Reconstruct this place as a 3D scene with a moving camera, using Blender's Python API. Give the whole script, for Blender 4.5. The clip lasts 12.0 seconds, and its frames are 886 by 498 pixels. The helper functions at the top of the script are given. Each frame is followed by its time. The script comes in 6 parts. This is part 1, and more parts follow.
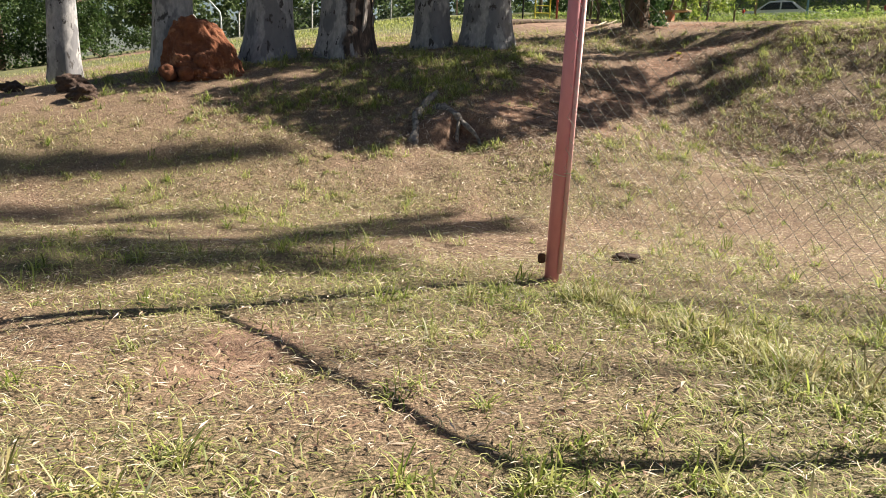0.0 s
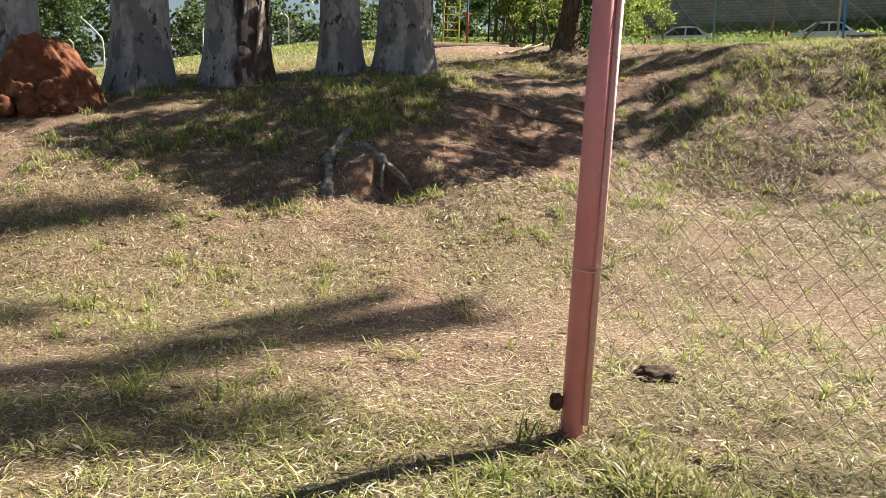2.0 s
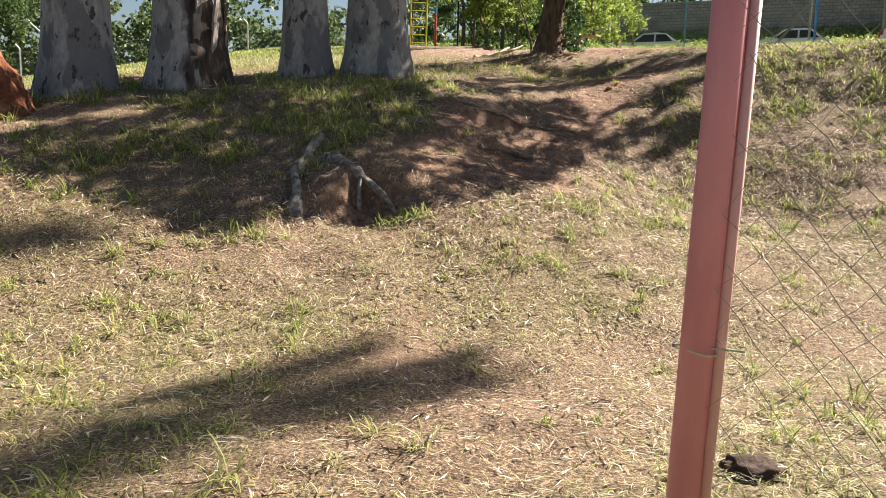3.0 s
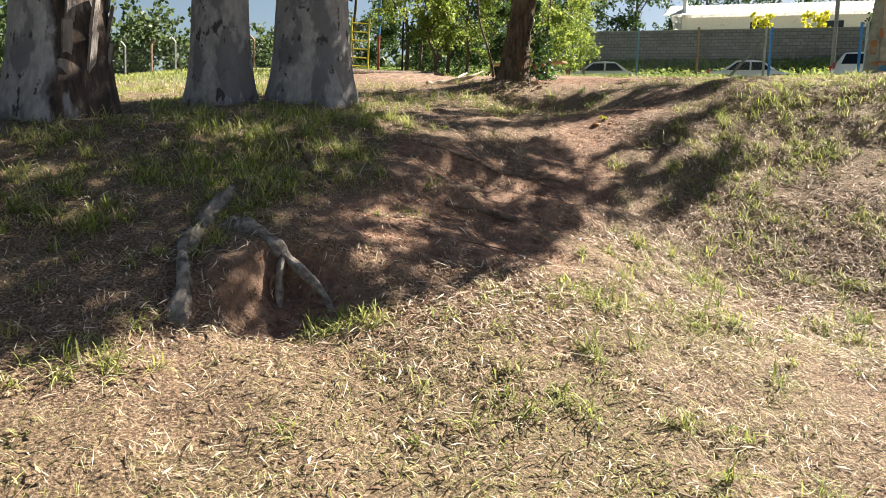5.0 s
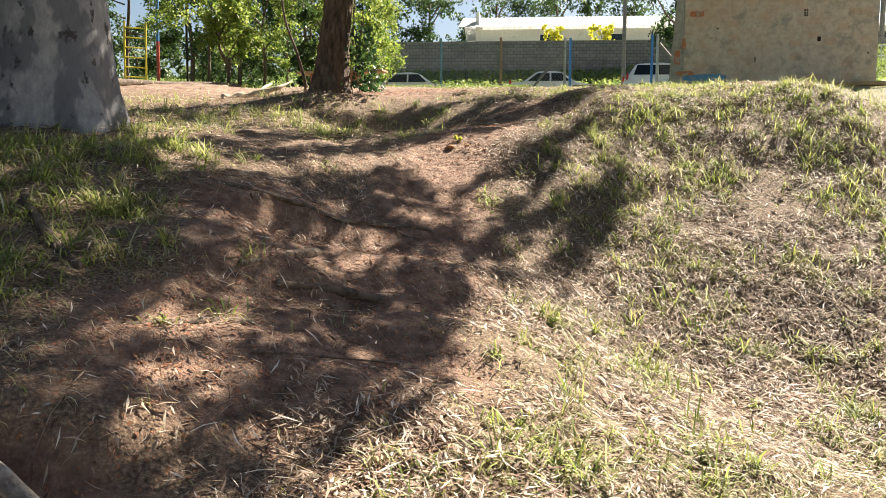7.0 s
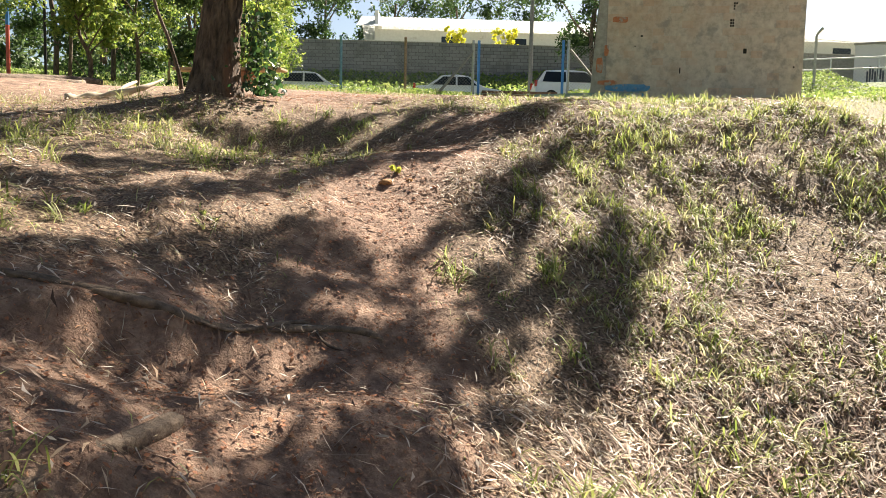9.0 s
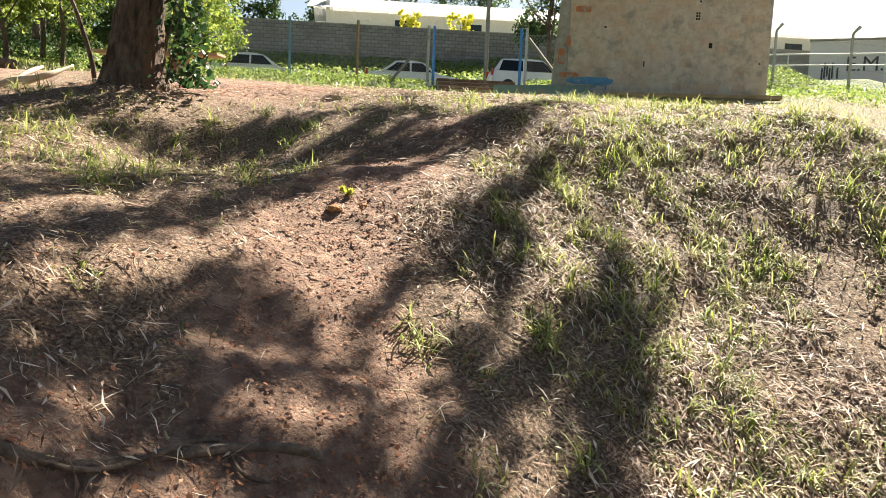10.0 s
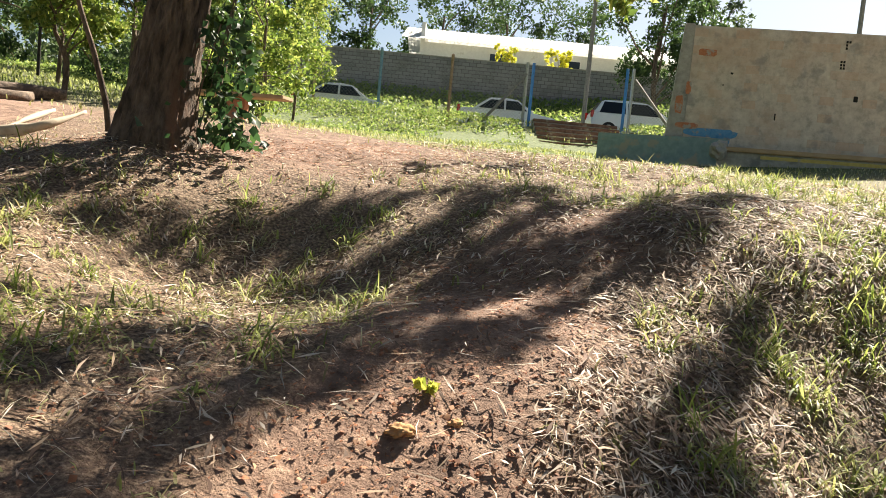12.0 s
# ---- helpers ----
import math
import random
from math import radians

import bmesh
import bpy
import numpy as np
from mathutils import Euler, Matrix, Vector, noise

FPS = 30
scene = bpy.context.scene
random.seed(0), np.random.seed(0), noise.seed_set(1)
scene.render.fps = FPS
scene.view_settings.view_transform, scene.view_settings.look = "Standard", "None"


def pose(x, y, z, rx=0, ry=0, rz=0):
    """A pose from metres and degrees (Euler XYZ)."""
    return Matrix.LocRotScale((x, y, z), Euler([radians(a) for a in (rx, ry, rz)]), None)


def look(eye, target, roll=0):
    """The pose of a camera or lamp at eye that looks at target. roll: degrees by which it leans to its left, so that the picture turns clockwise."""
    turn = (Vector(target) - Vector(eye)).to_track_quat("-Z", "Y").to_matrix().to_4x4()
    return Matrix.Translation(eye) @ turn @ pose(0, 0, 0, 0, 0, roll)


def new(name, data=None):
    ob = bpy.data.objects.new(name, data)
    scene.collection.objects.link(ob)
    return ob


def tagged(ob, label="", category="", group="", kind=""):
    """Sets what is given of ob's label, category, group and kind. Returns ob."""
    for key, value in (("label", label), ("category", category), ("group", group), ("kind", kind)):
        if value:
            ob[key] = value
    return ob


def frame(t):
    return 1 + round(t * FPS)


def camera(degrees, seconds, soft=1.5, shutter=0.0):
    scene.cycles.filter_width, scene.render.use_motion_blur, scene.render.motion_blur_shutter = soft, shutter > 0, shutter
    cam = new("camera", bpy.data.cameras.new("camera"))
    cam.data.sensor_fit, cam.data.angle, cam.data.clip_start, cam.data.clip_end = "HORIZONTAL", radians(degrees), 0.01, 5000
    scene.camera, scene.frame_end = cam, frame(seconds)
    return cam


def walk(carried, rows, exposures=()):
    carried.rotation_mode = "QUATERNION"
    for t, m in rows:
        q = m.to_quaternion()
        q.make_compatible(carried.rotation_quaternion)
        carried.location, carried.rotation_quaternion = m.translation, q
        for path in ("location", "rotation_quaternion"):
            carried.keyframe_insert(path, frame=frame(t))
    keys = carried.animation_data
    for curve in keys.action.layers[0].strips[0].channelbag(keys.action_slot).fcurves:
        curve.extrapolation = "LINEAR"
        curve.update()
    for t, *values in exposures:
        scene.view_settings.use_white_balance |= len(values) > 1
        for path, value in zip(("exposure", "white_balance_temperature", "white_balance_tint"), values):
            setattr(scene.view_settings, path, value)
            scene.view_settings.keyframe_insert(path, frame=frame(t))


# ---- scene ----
cam = camera(57.8, 12.0, soft=0.85)
PATH = [
    (0, (0.150, 0.174, 1.357), (0.127, 2.136, 0.969), 1.9),
    (0.5, (0.044, 0.755, 1.387), (0.050, 2.717, 1.000), 1.3),
    (1, (0.034, 1.340, 1.361), (0.210, 3.298, 0.993), 1.9),
    (1.5, (-0.014, 1.974, 1.402), (0.090, 3.937, 1.033), 1.7),
    (2, (-0.111, 2.541, 1.439), (0.103, 4.504, 1.121), 1.3),
    (2.5, (-0.141, 3.187, 1.483), (0.034, 5.156, 1.177), 1.5),
    (3, (-0.215, 3.839, 1.426), (0.091, 5.791, 1.130), 1.2),
    (3.2, (-0.211, 4.158, 1.448), (0.144, 6.101, 1.141), 1.4),
    (4.8, (-0.011, 6.100, 1.632), (0.443, 8.033, 1.399), 1.8),
    (5, (0.005, 6.251, 1.647), (0.462, 8.184, 1.414), 2.0),
    (5.5, (0.088, 6.752, 1.684), (0.614, 8.666, 1.436), 1.5),
    (6, (0.168, 7.336, 1.701), (0.821, 9.214, 1.481), 1.2),
    (6.5, (0.248, 7.925, 1.775), (0.953, 9.789, 1.601), 0.5),
    (7, (0.396, 8.643, 1.853), (1.316, 10.409, 1.659), 0.3),
    (8.8, (1.200, 10.709, 2.154), (2.337, 12.343, 1.955), 1.4),
    (9, (1.237, 10.862, 2.158), (2.385, 12.489, 1.970), 1.3),
    (9.3, (1.310, 11.165, 2.261), (2.497, 12.762, 2.054), 1.2),
    (9.5, (1.430, 11.373, 2.298), (2.648, 12.945, 2.089), 1.6),
    (10, (1.805, 11.798, 2.384), (3.052, 13.347, 2.162), 2.4),
    (10.5, (2.116, 12.302, 2.473), (3.357, 13.857, 2.267), 2.9),
    (11, (2.443, 12.729, 2.557), (3.719, 14.258, 2.367), 4.1),
    (11.5, (2.696, 13.092, 2.655), (3.848, 14.721, 2.517), 4.1),
    (12, (2.899, 13.633, 2.837), (3.984, 15.305, 2.676), 5.4),
]
walk(cam, [(t, look(eye, target, roll)) for t, eye, target, roll in PATH],
     [(0, 1.56), (1.5, 1.64), (3, 1.84), (5, 1.90), (7, 2.04), (9, 2.14), (11, 2.06), (12, 2.0)])

# ---- light ----
SUN_AZ, SUN_EL = radians(25), radians(40)      # from +x towards +y
world = bpy.data.worlds.new("sky")
scene.world = world
world.use_nodes = True
wn = world.node_tree.nodes
sky = wn.new("ShaderNodeTexSky")
sky.sky_type, sky.sun_disc = "NISHITA", False
sky.sun_elevation, sky.sun_rotation = SUN_EL, radians(90) - SUN_AZ
sky.air_density, sky.dust_density, sky.ozone_density = 1.0, 1.2, 1.0
wn["Background"].inputs["Strength"].default_value = 0.028
world.node_tree.links.new(sky.outputs[0], wn["Background"].inputs["Color"])
sun = new("sun", bpy.data.lights.new("sun", "SUN"))
sun.data.energy, sun.data.angle, sun.data.color = 5.0, radians(0.53), (1.0, 0.92, 0.78)
sun_way = Vector((math.cos(SUN_AZ) * math.cos(SUN_EL), math.sin(SUN_AZ) * math.cos(SUN_EL), math.sin(SUN_EL)))
sun.matrix_world = look(sun_way * 60, (0, 0, 0))
SUN_LEAN = sun_way / sun_way.z      # from a shadow on the ground to what casts it, per metre of height

# ---- materials ----
rng = np.random.default_rng(7)


def material(name, rough=0.8, metal=0.0):
    m = bpy.data.materials.new(name)
    m.use_nodes = True
    b = m.node_tree.nodes["Principled BSDF"]
    b.inputs["Roughness"].default_value = rough
    b.inputs["Metallic"].default_value = metal
    return m, m.node_tree.nodes, m.node_tree.links, b


def ramp(nodes, links, fac, stops):
    r = nodes.new("ShaderNodeValToRGB")
    while len(r.color_ramp.elements) < len(stops):
        r.color_ramp.elements.new(0.5)
    for e, (p, c) in zip(r.color_ramp.elements, stops):
        e.position, e.color = p, (*c, 1)
    links.new(fac, r.inputs[0])
    return r.outputs[0]


def noise_tex(nodes, links, scale, detail=6, rough=0.6, stretch=None, coord="Object"):
    n = nodes.new("ShaderNodeTexNoise")
    n.inputs["Scale"].default_value, n.inputs["Detail"].default_value, n.inputs["Roughness"].default_value = scale, detail, rough
    c = nodes.new("ShaderNodeTexCoord")
    if stretch:
        mp = nodes.new("ShaderNodeMapping")
        mp.inputs["Scale"].default_value = stretch
        links.new(c.outputs[coord], mp.inputs[0])
        links.new(mp.outputs[0], n.inputs["Vector"])
    else:
        links.new(c.outputs[coord], n.inputs["Vector"])
    return n.outputs["Fac"]


def mixc(nodes, links, fac, a, b, mode="MIX"):
    m = nodes.new("ShaderNodeMix")
    m.data_type, m.blend_type = "RGBA", mode
    for k, v in ((0, fac), (6, a), (7, b)):
        if isinstance(v, (int, float)):
            m.inputs[k].default_value = v
        elif isinstance(v, tuple):
            m.inputs[k].default_value = (*v, 1)
        else:
            links.new(v, m.inputs[k])
    return m.outputs[2]


def bump(nodes, links, b, height, strength=0.5, dist=0.02):
    n = nodes.new("ShaderNodeBump")
    n.inputs["Strength"].default_value, n.inputs["Distance"].default_value = strength, dist
    links.new(height, n.inputs["Height"])
    links.new(n.outputs[0], b.inputs["Normal"])


def mottled(name, dark, light, scale=8, rough=0.8, metal=0.0, spot=None, spot_scale=3, spot_at=0.62, bumps=0.4, dist=0.01, stretch=None):
    """A surface of two tones in fine grain with larger spots."""
    m, n, l, b = material(name, rough, metal)
    fine = noise_tex(n, l, scale, 8, 0.65, stretch)
    col = ramp(n, l, fine, ((0.3, dark), (0.7, light)))
    if spot:
        big = noise_tex(n, l, spot_scale, 5, 0.6, stretch)
        col = mixc(n, l, ramp(n, l, big, ((spot_at - 0.03, (0, 0, 0)), (spot_at + 0.05, (1, 1, 1)))), col, spot)
    l.new(col, b.inputs["Base Color"])
    bump(n, l, b, fine, bumps, dist)
    return m


def attr(nodes, name):
    a = nodes.new("ShaderNodeAttribute")
    a.attribute_name = name
    return a


def soil_material():
    m, n, l, b = material("soil", 0.95)
    fine = noise_tex(n, l, 9, 9, 0.7)
    big = noise_tex(n, l, 0.9, 5, 0.6)
    grit = noise_tex(n, l, 60, 4, 0.6)
    red = ramp(n, l, fine, ((0.29, (0.08, 0.042, 0.027)), (0.5, (0.245, 0.145, 0.097)), (0.70, (0.46, 0.305, 0.21))))
    thatch = ramp(n, l, grit, ((0.32, (0.03, 0.017, 0.010)), (0.5, (0.18, 0.110, 0.070)), (0.70, (0.48, 0.34, 0.225))))
    lawn = ramp(n, l, fine, ((0.3, (0.06, 0.085, 0.02)), (0.7, (0.14, 0.17, 0.05))))
    a = attr(n, "cover")
    sep = n.new("ShaderNodeSeparateColor")
    l.new(a.outputs["Color"], sep.inputs[0])
    col = mixc(n, l, sep.outputs[1], thatch, lawn)
    add = n.new("ShaderNodeMath")
    add.operation = "MULTIPLY_ADD"
    l.new(big, add.inputs[0])
    add.inputs[1].default_value = 0.7
    l.new(sep.outputs[0], add.inputs[2])
    bare = ramp(n, l, add.outputs[0], ((0.62, (0, 0, 0)), (0.95, (1, 1, 1))))
    col = mixc(n, l, bare, col, red)
    l.new(col, b.inputs["Base Color"])
    lumps = noise_tex(n, l, 38, 5, 0.7)
    bump(n, l, b, mixc(n, l, 0.5, fine, lumps), 1.0, 0.055)
    return m


def leafy(name, shift=0.5, rough=0.6, gloss=0.3):
    """Leaves and blades: colour from the mesh's tint attribute, thin enough to let light through."""
    m, n, l, b = material(name, rough)
    a = attr(n, "tint")
    l.new(a.outputs["Color"], b.inputs["Base Color"])
    b.inputs["Specular IOR Level"].default_value = gloss
    t = n.new("ShaderNodeBsdfTranslucent")
    l.new(a.outputs["Color"], t.inputs["Color"])
    mx = n.new("ShaderNodeMixShader")
    mx.inputs[0].default_value = shift
    l.new(b.outputs[0], mx.inputs[1])
    l.new(t.outputs[0], mx.inputs[2])
    l.new(mx.outputs[0], n["Material Output"].inputs["Surface"])
    return m


def gum_bark(name="gum_bark", split=False):
    """Smooth grey gum bark with darker peeled patches and pale streaks; an old trunk has one rough, dark, split side."""
    m, n, l, b = material(name, 0.85)
    fine = noise_tex(n, l, 14, 8, 0.65, (1, 1, 0.5))
    patch = noise_tex(n, l, 3.2, 4, 0.55, (1, 1, 0.45))
    fleck = noise_tex(n, l, 8, 6, 0.62, (1, 1, 0.6))
    col = ramp(n, l, fine, ((0.3, (0.19, 0.185, 0.195)), (0.7, (0.40, 0.38, 0.375))))
    col = mixc(n, l, ramp(n, l, patch, ((0.48, (0, 0, 0)), (0.53, (0.8, 0.8, 0.8)))), col, (0.12, 0.117, 0.13))
    col = mixc(n, l, ramp(n, l, fleck, ((0.585, (0, 0, 0)), (0.63, (1, 1, 1)))), col, (0.055, 0.047, 0.047))
    if split:
        c = n.new("ShaderNodeTexCoord")
        xyz = n.new("ShaderNodeSeparateXYZ")
        l.new(c.outputs["Object"], xyz.inputs[0])
        side = n.new("ShaderNodeMath")
        side.operation = "MULTIPLY_ADD"
        l.new(patch, side.inputs[0])
        side.inputs[1].default_value = 1.3
        l.new(xyz.outputs[0], side.inputs[2])
        furrow = noise_tex(n, l, 9, 7, 0.7, (1, 1, 0.25))
        rough = ramp(n, l, furrow, ((0.38, (0.012, 0.009, 0.008)), (0.55, (0.07, 0.045, 0.035)), (0.72, (0.26, 0.19, 0.15))))
        col = mixc(n, l, ramp(n, l, side.outputs[0], ((0.70, (0, 0, 0)), (0.80, (1, 1, 1)))), col, rough)
    l.new(col, b.inputs["Base Color"])
    h = mixc(n, l, 0.5, fine, patch)
    bump(n, l, b, h, 0.6, 0.03)
    return m


MAT_SOIL = soil_material()
MAT_GUM = gum_bark()
MAT_SPLIT_BARK = gum_bark("split_gum_bark", True)
MAT_OLD_BARK = mottled("flaking_bark", (0.025, 0.020, 0.020), (0.20, 0.175, 0.17), 7, 0.95, 0, (0.30, 0.26, 0.24), 2.0, 0.55, 1.0, 0.08, (1, 1, 0.3))
MAT_BROWN_BARK = mottled("furrowed_brown_bark", (0.022, 0.014, 0.010), (0.24, 0.165, 0.115), 17, 0.95, 0, (0.20, 0.10, 0.06), 1.6, 0.62, 1.0, 0.08, (1, 1, 0.3))
MAT_ROOT = mottled("root_bark", (0.04, 0.026, 0.017), (0.25, 0.175, 0.12), 18, 0.9, 0, (0.09, 0.06, 0.045), 5, 0.6, 1.0, 0.02)
MAT_PALE_ROOT = mottled("weathered_root", (0.07, 0.055, 0.045), (0.44, 0.38, 0.33), 14, 0.9, 0, (0.10, 0.075, 0.06), 6, 0.58, 1.0, 0.03)
MAT_TERMITE = mottled("termite_clay", (0.10, 0.032, 0.014), (0.24, 0.085, 0.04), 9, 1.0, 0, (0.33, 0.15, 0.08), 3.5, 0.62, 1.0, 0.06)
MAT_PINK = mottled("pink_paint", (0.56, 0.19, 0.22), (0.70, 0.29, 0.32), 5, 0.5, 0, (0.36, 0.10, 0.09), 7, 0.70, 0.15, 0.004, (1, 1, 0.3))
MAT_PINK_PALE = mottled("faded_pink_paint", (0.60, 0.30, 0.29), (0.74, 0.42, 0.40), 5, 0.5, 0, (0.36, 0.14, 0.11), 7, 0.68, 0.15, 0.004, (1, 1, 0.3))
MAT_WIRE = mottled("galvanised_wire", (0.22, 0.21, 0.19), (0.40, 0.38, 0.34), 30, 0.6, 0.5)
MAT_RUST = mottled("rusty_iron", (0.05, 0.025, 0.015), (0.16, 0.07, 0.04), 30, 0.9, 0.3)
MAT_LEAF = leafy("leaves", 0.5, 0.5, 0.4)
MAT_GRASS = leafy("grass_blades", 0.45)
MAT_LITTER = leafy("dry_leaves", 0.20, 0.75, 0.3)

# ---- mesh helpers ----


def thing(name, label, category, at=(0, 0, 0), group="", kind=""):
    ob = new(name)
    ob.location = at
    return tagged(ob, label, category, group, kind)


def part(name, bm, mat, parent, label="", smooth=False):
    """Links a bmesh, in the parent's space, as one mesh object under a thing or a part."""
    me = bpy.data.meshes.new(name)
    bm.to_mesh(me)
    bm.free()
    me.materials.append(mat)
    if smooth:
        me.shade_smooth()
    ob = new(name, me)
    ob.parent = parent
    if label:
        ob["label"] = label
    return ob


def solo(name, bm, mat, label, category, at=(0, 0, 0), rz=0, group="", kind="", smooth=False):
    me = bpy.data.meshes.new(name)
    bm.to_mesh(me)
    bm.free()
    me.materials.append(mat)
    if smooth:
        me.shade_smooth()
    ob = new(name, me)
    ob.matrix_world = pose(*at, 0, 0, rz)
    return tagged(ob, label, category, group, kind)


def box(bm, x0, x1, y0, y1, z0, z1, bevel=0.0, m=None):
    b = bmesh.new()
    bmesh.ops.create_cube(b, size=1)
    for v in b.verts:
        v.co = Vector(((x0 + x1) / 2 + v.co.x * (x1 - x0), (y0 + y1) / 2 + v.co.y * (y1 - y0), (z0 + z1) / 2 + v.co.z * (z1 - z0)))
    if bevel:
        bmesh.ops.bevel(b, geom=b.edges[:], offset=bevel, segments=2, affect="EDGES")
    if m:
        bmesh.ops.transform(b, matrix=m, verts=b.verts)
    tmp = bpy.data.meshes.new("tmp")
    b.to_mesh(tmp)
    b.free()
    bm.from_mesh(tmp)
    bpy.data.meshes.remove(tmp)
    return bm


def boxm(*a, **k):
    return box(bmesh.new(), *a, **k)


def tube(bm, pts, radii, sides=10, wob=0.0, seed=0, caps=True):
    """A swept tube through points with a radius at each; wob makes it uneven."""
    pts = [Vector(p) for p in pts]
    rings = []
    for i, p in enumerate(pts):
        d = (pts[min(i + 1, len(pts) - 1)] - pts[max(i - 1, 0)]).normalized()
        side = d.cross(Vector((0.13, 0.97, 0.21))).normalized()
        up = side.cross(d)
        ring = []
        for k in range(sides):
            a = 2 * math.pi * k / sides
            n = side * math.cos(a) + up * math.sin(a)
            r = radii[i]
            if wob:
                r *= 1 + wob * noise.noise(Vector((n.x * 1.3 + seed, n.y * 1.3, n.z + p.length * 1.1)))
            ring.append(bm.verts.new(p + n * r))
        rings.append(ring)
    for a, b in zip(rings, rings[1:]):
        for k in range(sides):
            bm.faces.new((a[k], a[(k + 1) % sides], b[(k + 1) % sides], b[k]))
    if caps:
        bm.faces.new(rings[0][::-1])
        bm.faces.new(rings[-1])
    return bm


def smooth_pts(pts, n=6):
    """Catmull-Rom through the points."""
    P = [Vector(p) for p in pts]
    out = []
    for i in range(len(P) - 1):
        a, b, c, d = P[max(i - 1, 0)], P[i], P[i + 1], P[min(i + 2, len(P) - 1)]
        for k in range(n):
            t = k / n
            out.append(0.5 * ((2 * b) + (c - a) * t + (2 * a - 5 * b + 4 * c - d) * t * t + (3 * b - a - 3 * c + d) * t ** 3))
    return out + [P[-1]]


def sstep(a, b, x):
    """0 at a to 1 at b, either way round."""
    t = np.clip((x - a) / (b - a), 0, 1)
    return t * t * (3 - 2 * t)


def wave_noise(x, y, scale, seed):
    """Cheap smooth noise over arrays, about -1 to 1."""
    r = np.random.default_rng(seed)
    out = np.zeros_like(x, dtype=float)
    for o in range(10):
        a, f, p = r.uniform(0, 6.283), scale * r.uniform(0.5, 1.8), r.uniform(0, 6.283)
        out += np.sin((x * np.cos(a) + y * np.sin(a)) * f + p + 1.5 * np.sin((x * np.sin(a) - y * np.cos(a)) * f * 0.7 + p))
    return out / 4.5


def foot_path(x, y):
    """Distance to the worn footpath's middle line, and how far along it."""
    line = ((0.9, 9.6), (1.5, 11.6), (2.3, 13.1), (3.2, 14.3), (4.1, 15.6), (5.3, 16.6), (7.4, 17.9), (10.5, 19.6))
    best = np.full_like(x, 1e9, dtype=float)
    along = np.zeros_like(x, dtype=float)
    for i, ((ax, ay), (bx, by)) in enumerate(zip(line, line[1:])):
        dx, dy = bx - ax, by - ay
        t = np.clip(((x - ax) * dx + (y - ay) * dy) / (dx * dx + dy * dy), 0, 1)
        d = np.hypot(x - ax - t * dx, y - ay - t * dy)
        along = np.where(d < best, i + t, along)
        best = np.minimum(best, d)
    return best, along


# humps and hollows of the bank: x, y, reach, height
HUMPS = ((8.7, 14.9, 1.5, 0.58), (3.5, 15.5, 2.0, -0.20), (6.5, 16.5, 1.0, 0.22), (6.0, 14.5, 1.0, -0.15),
         (4.3, 17.5, 0.9, -0.38), (4.0, 19.0, 0.7, 0.14), (4.6, 16.0, 0.7, 0.15), (2.5, 14.45, 0.45, -0.12),
         (9.3, 18.4, 2.7, 0.27), (5.8, 21.2, 2.1, 0.17), (10.5, 15.5, 2.0, 0.12), (2.3, 22.3, 1.5, 0.24))


